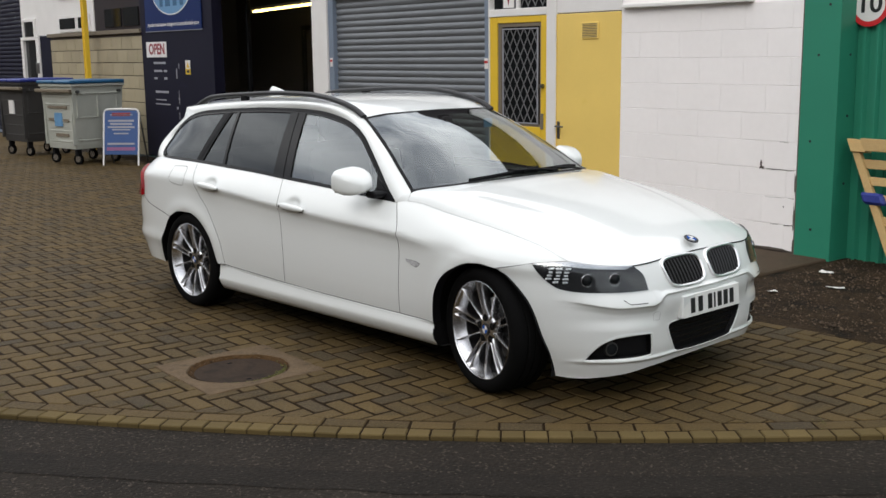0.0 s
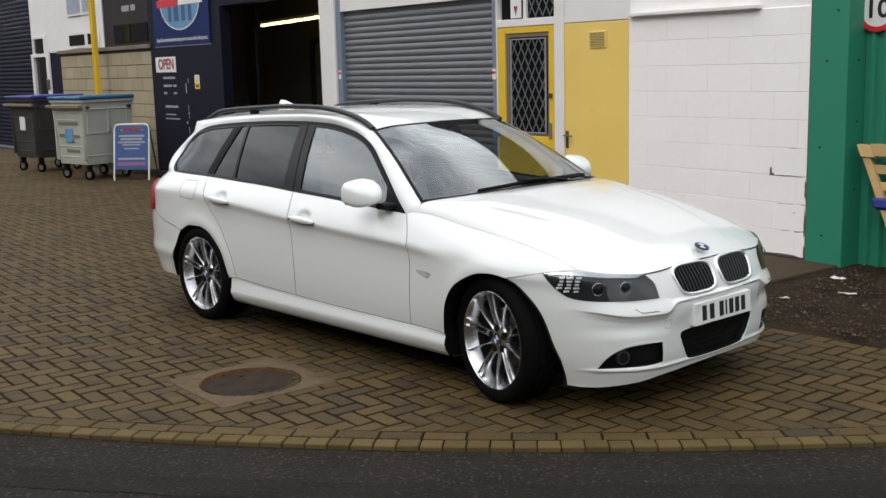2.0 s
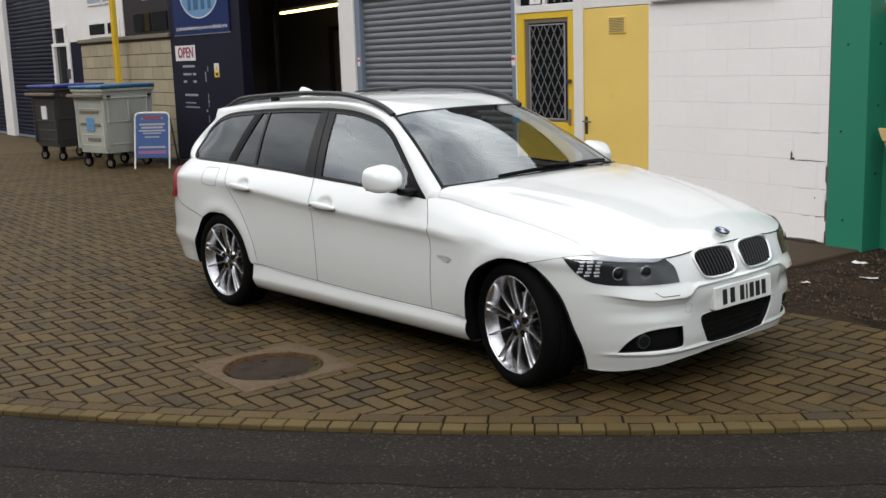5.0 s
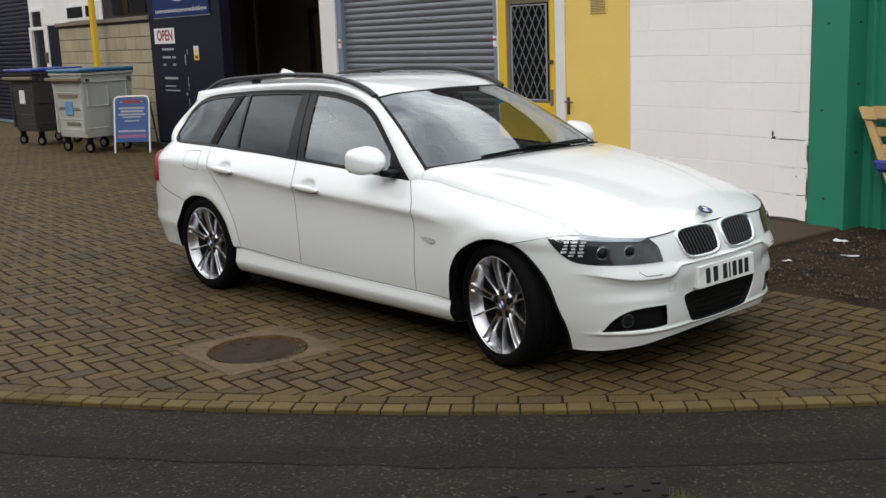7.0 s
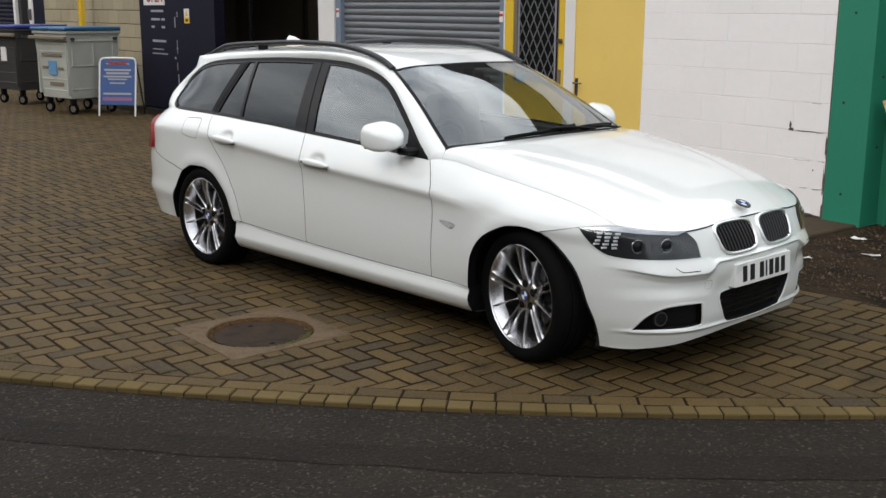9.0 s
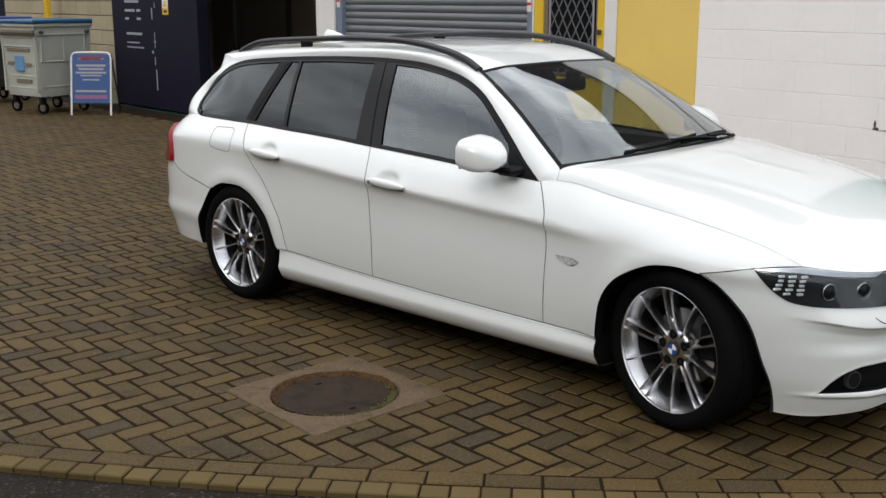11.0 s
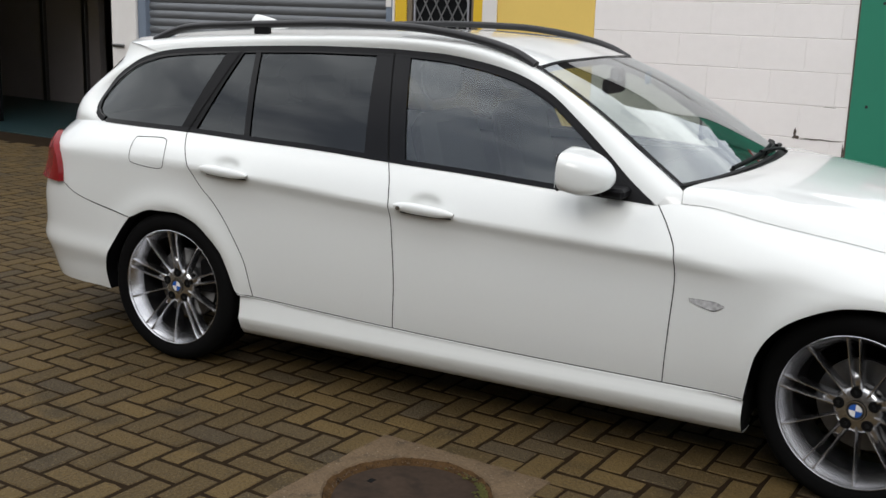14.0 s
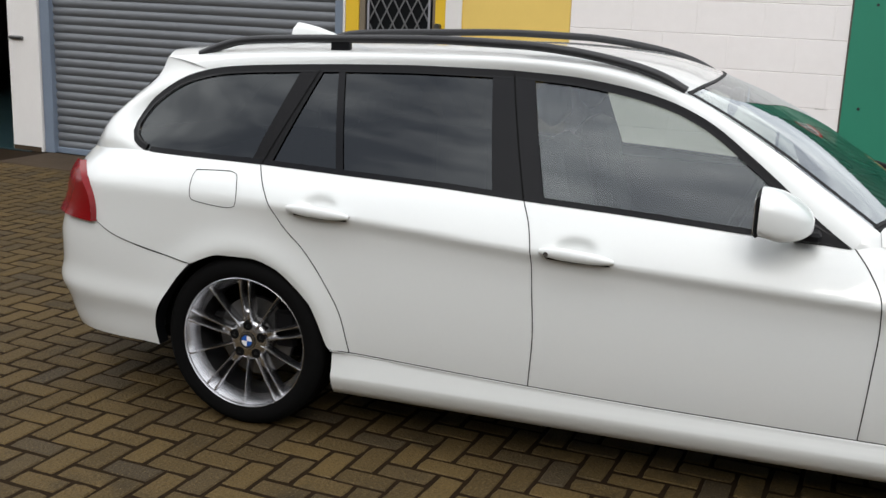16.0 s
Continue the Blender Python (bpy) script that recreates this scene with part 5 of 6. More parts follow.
tagged(link("grit_rim", gv, gf, GRIT, mh, "small grit on the dirt ring"), "", "", "", "stuff")

# studded iron cover in the road, with a grass tuft
dc = thing("studded_cover", pose(2.985, -1.60, -.022, 0, 0, 60), "square cast-iron service cover with raised studs", "service cover")
box("cover_frame", -.31, .31, -.31, .31, -.03, .006, IRON_D, dc, bevel=.004)
for i in range(11):
    for j in range(11):
        if (i + j) % 2 == 0:
            box("stud", -.27 + .054 * i - .016, -.27 + .054 * i + .016, -.27 + .054 * j - .010, -.27 + .054 * j + .010, .006, .013, IRON_D, dc, bevel=.002)
gv, gf = [], []
for _ in range(90):
    a, r, h = rng.uniform(0, 6.28), rng.uniform(0, .045), rng.uniform(.015, .05)
    x, y = r * math.cos(a) * 1.6, r * math.sin(a)
    b = len(gv)
    gv += [(x - .002, y, 0), (x + .002, y, 0), (x + rng.uniform(-.03, .03), y + rng.uniform(-.03, .03), h)]
    gf.append((b, b + 1, b + 2))
tuft = link("grass_tuft", [(x + 3.06, y - 1.29, z - .02) for x, y, z in gv], gf, MOSS)
tagged(tuft, "small yellow-green grass tuft at the cover's edge", "grass", "", "stuff")
for k in range(8):
    a = rng.uniform(-70, -25)
    rr = KR - rng.uniform(.16, .32)
    gv, gf = [], []
    for _ in range(40):
        x, y = rng.gauss(0, .03), rng.gauss(0, .015)
        b = len(gv)
        gv += [(x - .002, y, 0), (x + .002, y, 0), (x + rng.uniform(-.01, .01), y + rng.uniform(-.01, .01), rng.uniform(.004, .014))]
        gf.append((b, b + 1, b + 2))
    ob = link("moss_tuft", gv, gf, MOSS)
    ob.matrix_world = pose(KC.x + rr * math.cos(radians(a)), KC.y + rr * math.sin(radians(a)), .0, 0, 0, a)
    tagged(ob, "small moss tuft in a paving joint", "moss", "", "stuff")

# ---- building: white block wall ----
wall = tagged(box("wall_white", -1.49, .405, FACE + .012, FACE + .20, .0, 3.3, WBLOCK, bevel=0), "white painted concrete block wall with chipped corner", "wall", "", "structure")
BLOCKS = []
for row in range(-1, 11):
    z0 = .03 + .225 * row
    z1 = min(z0 + .225, 2.05)
    z0 = max(z0, .045)
    if z1 - z0 < .05:
        continue
    x = -1.49 - (.225 if row % 2 else 0)
    while x < .40:
        a, b = max(x, -1.49), min(x + .45, .405)
        if b - a > .03:
            BLOCKS.append((a, b, z0, z1))
        x += .45
# Dark strip below the lowest course, its colour standing in for the shade there.
box("wall_base_shadow", -1.49, .40, FACE + .008, FACE + .011, .0, .05, RAW, wall, bevel=0)
for k, (a, b, z0, h) in enumerate(((.09, .395, .703, .010), (.24, .33, .928, .006), (.11, .30, .476, .004), (.18, .26, .254, .005), (.30, .40, .256, .012), (.34, .40, .478, .006))):
    v, n = [], 24
    for i in range(n + 1):
        x = a + (b - a) * i / n
        mid = z0 + .006 * noise.noise((x * 14, k, 0))
        w = h * (.35 + .9 * abs(noise.noise((x * 30, k, 4)))) * min(1, 6 * i / n, 6 * (n - i) / n + .15)
        v += [(x, FACE - .0035, mid - w / 2), (x, FACE - .0035, mid + w / 2)]
    link("mortar_crack", v, grid_faces(1, n), RAW, wall, "dark open mortar joint")
for k, (x0, z0, w, h) in enumerate(((.070, .745, .010, .030), (.075, .712, .026, .014), (.398, .60, .007, .09), (.398, .32, .008, .10), (.30, .405, .005, .006), (.40, .08, .010, .05), (-.2, .052, .20, .008), (.20, .050, .16, .010), (-.75, .050, .3, .007))):
    v = [(x0, FACE - .0036, z0)]
    for i in range(14):
        t = 2 * math.pi * i / 14
        r = 1 + .7 * noise.noise((math.cos(t) * 2, math.sin(t) * 2, k * 3.7))
        v.append((min(x0 + w * r * math.cos(t), .404), FACE - .0036, z0 + h * r * math.sin(t)))
    link("bare_patch", v, [(0, 1 + i, 1 + (i + 1) % 14) for i in range(14)], RAW, wall, "chipped patch of bare block")
tagged(box("trim_ledge", -1.46, -.06, FACE - .06, FACE + .012, 2.050, 2.085, WPAINT, bevel=.006), "white painted window ledge", "ledge", "", "structure")
upper = tagged(box("wall_upper", -6.83, .405, FACE + .013, FACE + .2, 2.36, 3.3, WPAINT, bevel=0), "white painted upper wall of the unit", "wall", "", "structure")
tagged(box("wall_side", .2, .404, FACE + .21, 12.0, 0, 4.6, OUTWALL, bevel=0), "plain end wall of the unit", "wall", "", "structure")
tagged(box("wall_fascia", -6.83, .405, FACE - .02, FACE + .2, 3.3, 4.6, BROWN, bevel=0), "dark brown cladding above the doors", "wall", "", "structure")
box("lintel_panel", -2.34, -1.495, FACE + .008, FACE + .1, 2.04, 2.36, WPAINT, upper, bevel=.002)

# yellow door
yd = tagged(box("door_1", -2.335, -1.495, FACE + .004, FACE + .05, .0, 2.03, YELLOW, bevel=.003), "plain pale yellow painted door with lever handle", "door", "", "structure")
box("door_edge_strip", -2.340, -2.332, FACE, FACE + .05, 0, 2.03, YELLOW_B, yd, bevel=0)
vent = box("vent_grille", -1.995, -1.775, FACE - .008, FACE + .006, 1.785, 1.945, YELLOW, yd, "cream louvred vent", bevel=.004)
for i in range(9):
    z = 1.802 + i * .015
    box("louvre", -1.978, -1.792, FACE - .012, FACE - .004, z, z + .006, COPING, vent, bevel=0, m=None)
hp = box("handle_plate", -2.322, -2.285, FACE - .004, FACE + .005, .82, .99, STEEL, yd, "worn steel lever handle", bevel=.003)
tube("lever", [(-2.303, FACE - .004, .945), (-2.303, FACE - .05, .945), (-2.27, FACE - .058, .945), (-2.19, FACE - .055, .945)], .008, .008, STEEL, hp, 20, 8)

# white post and glazed door with lattice
tagged(box("trim_post", -2.47, -2.337, FACE - .012, FACE + .10, 0, 2.36, WPAINT, bevel=.004), "white painted timber door post", "post", "", "structure")
gd = new("door_2")
tagged(gd, "bright yellow framed glazed door with white lattice grille", "door", "", "structure")
for x0, x1, z0, z1 in ((-3.33, -3.215, 0, 2.03), (-2.56, -2.472, 0, 2.03), (-3.215, -2.56, 1.965, 2.03), (-3.215, -2.56, 0, .92)):
    box("door_rail", x0, x1, FACE, FACE + .06, z0, z1, YELLOW_B, gd, bevel=.004)
for x0, x1, z0, z1 in ((-3.213, -3.165, .92, 1.963), (-2.585, -2.562, .92, 1.963), (-3.165, -2.585, .92, .945), (-3.165, -2.585, 1.925, 1.963)):
    box("glazing_bead", x0, x1, FACE + .012, FACE + .05, z0, z1, COPING, gd, bevel=.002)
pane = box("door_pane", -3.17, -2.58, FACE + .035, FACE + .045, .94, 1.93, DARKWIN, gd, "dark glass pane", bevel=0)


LATT = mat("grey_painted_lattice", (0.14, 0.14, 0.145), 0.5, var=0.2, size=0.1)


def lattice(x0, x1, z0, z1, pitch, rise, y, parent):
    k = rise / pitch
    n = int((x1 - x0 + (z1 - z0) / k) / pitch) + 2
    for s in (1, -1):
        for i in range(-n, n + 1):
            c = x0 + i * pitch
            pts = []
            for z in (z0, z1):
                pts.append((c + s * (z - z0) / k, z))
            (xa, za), (xb, zb) = pts
            if xa == xb:
                continue
            lo, hi = 0.0, 1.0
            for bound, sign in ((x0, 1), (x1, -1)):
                fa, fb = sign * (xa - bound), sign * (xb - bound)
                if fa < 0 and fb < 0:
                    hi = -1
                elif fa < 0:
                    lo = max(lo, fa / (fa - fb))
                elif fb < 0:
                    hi = min(hi, fa / (fa - fb))
            if hi - lo < .04:
                continue
            A, B = Vector((xa + (xb - xa) * lo, y - .003 * s, za + (zb - za) * lo)), Vector((xa + (xb - xa) * hi, y - .003 * s, za + (zb - za) * hi))
            m = Matrix.Translation((A + B) / 2) @ (B - A).to_track_quat('X', 'Y').to_matrix().to_4x4()
            L = (B - A).length / 2
            box("lattice_bar", -L, L, -.005, .005, -.003, .003, LATT, parent, bevel=0, m=m)


lattice(-3.13, -2.61, .96, 1.90, .105, .19, FACE + .008, gd)
for x in (-3.13, -2.61):
    box("lattice_frame", x - .007, x + .007, FACE, FACE + .012, .95, 1.91, GREYINK, gd, bevel=0)
for z in (.955, 1.905):
    box("lattice_frame", -3.13, -2.61, FACE, FACE + .012, z - .006, z + .006, GREYINK, gd, bevel=0)
cyl("door_knob", .022, .04, pose(-2.525, FACE - .02, 1.335, 90), STEEL, gd, "brass-coloured round lock", 18)
box("letter_plate", -2.558, -2.515, FACE - .01, FACE + .002, .90, 1.06, COPING, gd, "bronze push plate", bevel=.003)
tw = new("window_1")
tagged(tw, "narrow glazed transom above the yellow door", "window", "", "structure")
box("transom_bar", -3.345, -2.472, FACE - .008, FACE + .08, 2.032, 2.108, WPAINT, tw, bevel=.004)
box("transom_glass", -3.29, -2.50, FACE + .03, FACE + .04, 2.108, 2.36, DARKWIN, tw, bevel=0)
box("transom_mullion", -2.93, -2.885, FACE, FACE + .06, 2.108, 2.36, WPAINT, tw, bevel=.003)
lattice(-2.87, -2.51, 2.12, 2.355, .105, .19, FACE + .02, tw)
box("transom_notice", -3.14, -2.98, FACE + .020, FACE + .028, 2.12, 2.36, WPAINT, tw, "white notice card", bevel=0)
link("notice_mark", [(-3.09, FACE + .018, 2.24), (-3.06, FACE + .018, 2.14), (-3.03, FACE + .018, 2.24)], [(0, 1, 2)], INKRED, tw)
tagged(box("trim_frame", -3.350, -3.332, FACE - .006, FACE + .08, 0, 2.36, WPAINT, bevel=.002), "white painted door frame edge", "frame", "", "structure")


# roller shutters
def shutter(name, x0, x1, y, z1, pitch, material, label):
    base = new(name)
    tagged(base, label, "roller shutter", "", "structure")
    seg = 5
    v = []
    for x in (x0, x1):
        for k in range(seg + 1):
            t = k / seg
            v.append((x, -.013 * math.sin(math.pi * t) ** .8, pitch * (.06 + .90 * t)))
        v.append((x, .006, pitch * .97))
        v.append((x, .006, pitch * 1.06))
    w = seg + 3
    f = [(k, w + k, w + k + 1, k + 1) for k in range(w - 1)]
    me = bpy.data.meshes.new("slat")
    me.from_pydata(v, [], f)
    me.materials.append(material)
    me.shade_smooth()
    me.set_sharp_from_angle(angle=radians(50))
    for i in range(int(z1 / pitch)):
        s = new("slat", me)
        s.parent = base
        s.matrix_local = Matrix.Translation((0, y, i * pitch + .04))
    box("bottom_rail", x0, x1, y - .02, y + .02, .0, .055, GUIDE, base, bevel=.004)
    return base


sh = shutter("shutter_1", -6.37, -3.43, FACE + .075, 3.26, .0755, SHUT, "closed grey steel roller shutter with ribbed slats")
for x0, x1 in ((-6.47, -6.36), (-3.43, -3.352)):
    box("shutter_guide", x0, x1, FACE + .01, FACE + .12, 0, 3.295, GUIDE, sh, bevel=.004)
for x, z in ((-6.415, 1.52), (-3.40, 1.50)):
    box("guide_sticker", x - .028, x + .028, FACE + .006, FACE + .009, z, z + .11, WPAINT, sh, "small red and white sticker", bevel=0)
    box("sticker_band", x - .028, x + .028, FACE + .004, FACE + .0055, z + .06, z + .085, SIGNRED, sh, bevel=0)
tagged(box("trim_pillar", -6.83, -6.475, FACE - .015, FACE + .22, 0.0, 3.295, WPAINT, bevel=.006), "white painted pillar with dirty base", "pillar", "", "structure")
box("pillar_scuff", -6.82, -6.49, FACE - .0175, FACE - .0155, .0, .045, CONCRETE, bpy.data.objects["trim_pillar"], "grey scuffed paint", bevel=0)

box("gate_bolt", -6.80, -6.64, FACE - .045, FACE - .012, 1.02, 1.05, STEEL, bpy.data.objects["trim_pillar"], "grey steel bolt", bevel=.008)

# open dark bay
room = new("bay_interior")
tagged(room, "dark open workshop bay with painted floor", "bay", "", "structure")
box("bay_floor", -14.0, -6.6, FACE - .05, 10.0, -.06, .004, TEAL, room, "teal painted floor", bevel=0)
box("bay_back_wall", -14.0, -6.6, 9.8, 10.0, 0, 4.6, DARK, room, bevel=0)
box("bay_side_wall", -14.2, -14.0, FACE + .2, 10.0, 0, 4.6, DARK, room, bevel=0)
box("bay_side_wall", -6.8, -6.5, FACE + .2, 10.0, 0, 4.6, DARK, room, bevel=0)
box("bay_ceiling", -14.2, -6.5, FACE + .2, 10.0, 4.0, 4.2, DARK, room, bevel=0)
box("bay_partition", -14.0, -10.3, 6.2, 6.3, 0, 3.0, DARK, room, bevel=0)
box("inner_frame", -9.55, -9.49, FACE + .5, FACE + .56, 0, 3.2, SATIN, room, bevel=.004)
for x0, x1, z0, z1 in ((-11.5, -11.42, 0, 2.1), (-10.6, -10.52, 0, 2.1), (-11.5, -10.52, 2.1, 2.18)):
    box("inner_door_frame", x0, x1, 6.14, 6.2, z0, z1, STEEL, room, bevel=.004)
lt = thing("tube_light", pose(-9.55, 4.70, 2.40, 0, -2.0, 4), "lit yellowish fluorescent tube light", "light")
cyl("tube", .018, 1.85, pose(0, 0, 0, 0, 90, 0), TUBE, lt, "", 12)
box("tube_housing", -.95, .95, -.03, .03, .025, .07, WPAINT, lt, bevel=.004)
bench = thing("workbench", pose(-9.6, 8.4, 0), "dark cluttered workbench at the back of the bay", "workbench")
box("bench_top", -1.3, 1.3, -.35, .35, .86, .91, DARK, bench, bevel=.004)
for x in (-1.2, 1.2):
    for y in (-.3, .3):
        box("bench_leg", x - .04, x + .04, y - .04, y + .04, 0, .86, DARK, bench, bevel=.004)
tagged(box("wall_over_bay", -12.3, -6.835, FACE + .0, FACE + .2, 2.62, 4.6, NAVY, bevel=0), "navy fascia over the open bay", "wall", "", "structure")

# navy board with signs
board = tagged(box("wall_navy_board", -12.25, -9.68, FACE - .01, FACE + .12, .03, 2.62, NAVY, bevel=.004), "navy painted board wall with scuffs and lettering", "wall", "", "structure")
box("board_edge", -9.70, -9.60, FACE - .03, FACE + .14, 0, 2.62, NAVY, board, bevel=.004)
sg = thing("shop_sign", pose(-10.98, FACE - .018, 2.40), "blue sign board with a pale blue disc and white words", "sign")
box("sign_panel", -1.03, 1.03, -.012, .0, -.32, .90, SIGNBLUE, sg, bevel=.003)
box("sign_edge", -1.04, 1.04, -.008, .002, -.33, -.315, GREYINK, sg, bevel=0)
SC = .36
v = [(.0, -.0145, SC)] + [(.70 * math.cos(a), -.0145, SC + .42 * math.sin(a)) for a in np.linspace(0, 2 * math.pi, 49)]
link("sign_disc", v, [(0, i, i + 1) for i in range(1, 49)], SKYBLUE, sg, "pale blue disc")
v = []
for a in np.linspace(0, 2 * math.pi, 65):
    v += [(r * math.cos(a), -.016, SC + r * .60 * math.sin(a)) for r in (.70, .73)]
link("sign_disc_rim", v, grid_faces(1, 64), WPAINT, sg)
for x, w in ((-.36, .12), (-.12, .18), (.14, .14), (.38, .12)):
    box("window_bar", x - w / 2, x + w / 2, -.0165, -.0148, .06, .50, LIDT, sg, bevel=0)
box("name_bar", -.84, -.06, -.0185, -.0168, .30, .42, SIGNRED, sg, "red name bar", bevel=0)
box("name_bar", -.02, .84, -.0185, -.0168, .31, .41, WPAINT, sg, "white name bar", bevel=0)
at = -.93
for word, w in (("A", .04), ("professional", .40), ("window", .24), ("tinting", .20), ("service", .23), ("at", .06), ("an", .08), ("affordable", .33), ("price", .16)):
    writing("sign_word", word, .09, pose(at + w / 2, -.0145, -.22, 90), WPAINT, sg, "", w)
    at += w + .018
op = thing("open_sign", pose(-11.66, FACE - .013, 1.785), "white sign with dark red letters reading OPEN", "sign")
box("sign_plate", -.385, .385, -.012, 0, -.125, .125, WPAINT, op, bevel=.002)
writing("sign_letters", "OPEN", .235, pose(.03, -.0135, 0, 90), INKRED, op, "dark red letters", .60, .007)
lines = thing("opening_hours_lettering", pose(-11.55, FACE - .0115, 1.40), "rows of pale lettering on the navy board", "lettering")
for z, x0, x1 in ((.17, -.26, .20), (.04, -.26, .06), (.04, .12, .24), (-.08, -.26, -.14), (-.08, .12, .24), (-.30, -.24, .26), (-.43, -.24, .16), (-.50, -.26, .30)):
    box("letter_bar", x0, x1, -.002, 0, z - (.018 if z > -.4 else .010), z + (.018 if z > -.4 else .010), GREYINK, lines, bevel=0)
ws = thing("warning_sign", pose(-10.53, FACE - .0115, 1.50), "small yellow and white warning sign", "sign")
box("sign_top", -.085, .085, -.003, 0, -.02, .11, WPAINT, ws, bevel=0)
box("sign_bottom", -.085, .085, -.003, 0, -.11, -.02, YELLOW_B, ws, bevel=0)
link("sign_triangle", [(-.055, -.0045, -.005), (.055, -.0045, -.005), (0, -.0045, .09)], [(0, 1, 2)], YELLOW_B, ws)
box("sign_mark", -.045, .045, -.0045, -.003, -.085, -.045, BLACKINK, ws, bevel=0)
for x, z, w, h in ((-10.95, 1.40, .03, .16), (-10.86, 1.52, .02, .08), (-10.90, 1.02, .015, .22), (-10.90, 1.0, .06, .02), (-10.92, .72, .02, .12), (-10.90, .45, .03, .3), (-10.98, .85, .05, .04)):
    box("paint_scuff", x - w / 2, x + w / 2, FACE - .0125, FACE - .0105, z - h / 2, z + h / 2, GREYINK, board, "pale scuff in the paint", bevel=0)

# buff block wall with coping, windows above
bw = tagged(box("wall_buff", -16.75, -12.27, FACE + .012, FACE + .2, 0, 2.07, RAW, bevel=0), "buff concrete block wall with a flat coping", "wall", "", "structure")
BUFFS = []
for row in range(10):
    x = -16.75 - (.225 if row % 2 else 0)
    while x < -12.29:
        a, b = max(x, -16.75), min(x + .45, -12.27)
        if b - a > .04 and row * .225 < 2.0:
            BUFFS.append((a, b, row * .225, min(row * .225 + .225, 2.07)))
        x += .45
box("coping", -16.8, -12.24, FACE - .05, FACE + .22, 2.07, 2.14, COPING, bw, bevel=.006)
tagged(box("wall_dark_panel", -14.45, -12.25, FACE + .06, FACE + .2, 2.14, 4.6, BROWN, bevel=0), "dark brown panel above the block wall", "wall", "", "structure")
for x0, x1 in ((-13.55, -13.22), (-13.14, -12.95)):
    box("marking_bar", x0, x1, FACE + .056, FACE + .0595, 2.74, 2.84, GREYINK, bpy.data.objects["wall_dark_panel"], "pale lettering bar", bevel=0)
for x0, x1 in ((-13.95, -13.2), (-13.12, -12.45)):
    tagged(box("window_2", x0, x1, FACE + .04, FACE + .058, 2.20, 2.52, DARKWIN, bevel=.004), "small dark window in the brown panel", "window", "", "structure")
tagged(box("wall_white_panel", -18.62, -14.47, FACE + .05, FACE + .2, 2.14, 4.6, WPAINT, bevel=0), "white cladding panel above the block wall", "wall", "", "structure")
for x0, x1 in ((-16.20, -15.38), (-15.20, -14.72)):
    win = tagged(box("window_3", x0 - .08, x1 + .08, FACE + .02, FACE + .052, 2.16, 2.48, WPAINT, bevel=.004), "white framed high window", "window", "", "structure")
    box("window_pane", x0, x1, FACE + .012, FACE + .022, 2.22, 2.42, DARKWIN, win, bevel=0)
for x0, x1 in ((-16.20, -15.50), (-15.36, -15.05)):
    win = tagged(box("window_4", x0 - .05, x1 + .05, FACE + .02, FACE + .052, 2.78, 3.6, WPAINT, bevel=.004), "upper window with pale blue blinds", "window", "", "structure")
    box("window_pane", x0, x1, FACE + .012, FACE + .022, 2.83, 3.55, BLIND, win, bevel=0)
fd = new("door_3")
tagged(fd, "white framed dark glazed door with a fanlight", "door", "", "structure")
for x0, x1, z0, z1 in ((-18.60, -18.46, 0, 2.04), (-17.66, -17.46, 0, 2.04), (-18.60, -17.46, 2.04, 2.11), (-18.46, -18.37, 2.11, 2.48), (-17.74, -17.66, 2.11, 2.48), (-18.37, -17.74, 2.42, 2.48)):
    box("door_frame", x0, x1, FACE + .0, FACE + .12, z0, z1, WPAINT, fd, bevel=.004)
box("door_glass", -18.46, -17.66, FACE + .06, FACE + .08, 0, 2.04, DARKWIN, fd, bevel=0)
box("fanlight", -18.37, -17.74, FACE + .03, FACE + .046, 2.11, 2.42, DARKWIN, fd, bevel=0)
box("door_lock_box", -17.68, -17.50, FACE - .02, FACE + .02, 1.36, 1.58, STEEL, fd, bevel=.01)
tagged(box("wall_navy_panel", -17.46, -16.76, FACE + .03, FACE + .15, 0, 2.12, NAVY_S, bevel=0), "navy wall panel beside the door", "wall", "", "structure")
shutter("shutter_2", -21.85, -18.61, FACE + .06, 3.4, .09, NAVY_S, "closed navy blue roller shutter")
tagged(box("trim_column", -22.50, -21.85, FACE - .05, FACE + .2, 0, 4.6, WPAINT, bevel=.006), "white painted column", "column", "", "structure")
shutter("shutter_3", -25.2, -22.51, FACE + .06, 3.4, .09, NAVY_S, "closed navy blue roller shutter")
tagged(box("wall_far", -60, -25.2, FACE, FACE + .2, 0, 4.6, NAVY_S, bevel=0), "navy wall further along the building", "wall", "", "structure")
tagged(box("wall_far_upper", -25.2, -18.63, FACE, FACE + .2, 3.4, 4.6, NAVY_S, bevel=0), "navy fascia above the shutters", "wall", "", "structure")
post = tagged(new("trim_yellow_post"), "tall yellow painted steel post", "post", "", "structure")
box("post_web", -14.18, -14.08, 3.20, 3.24, 0, 4.6, YELLOW_B, post, bevel=.004)
box("post_flange", -14.19, -14.17, 3.18, 3.26, 0, 4.6, YELLOW_B, post, bevel=.004)
box("post_flange", -14.09, -14.07, 3.18, 3.26, 0, 4.6, YELLOW_B, post, bevel=.004)

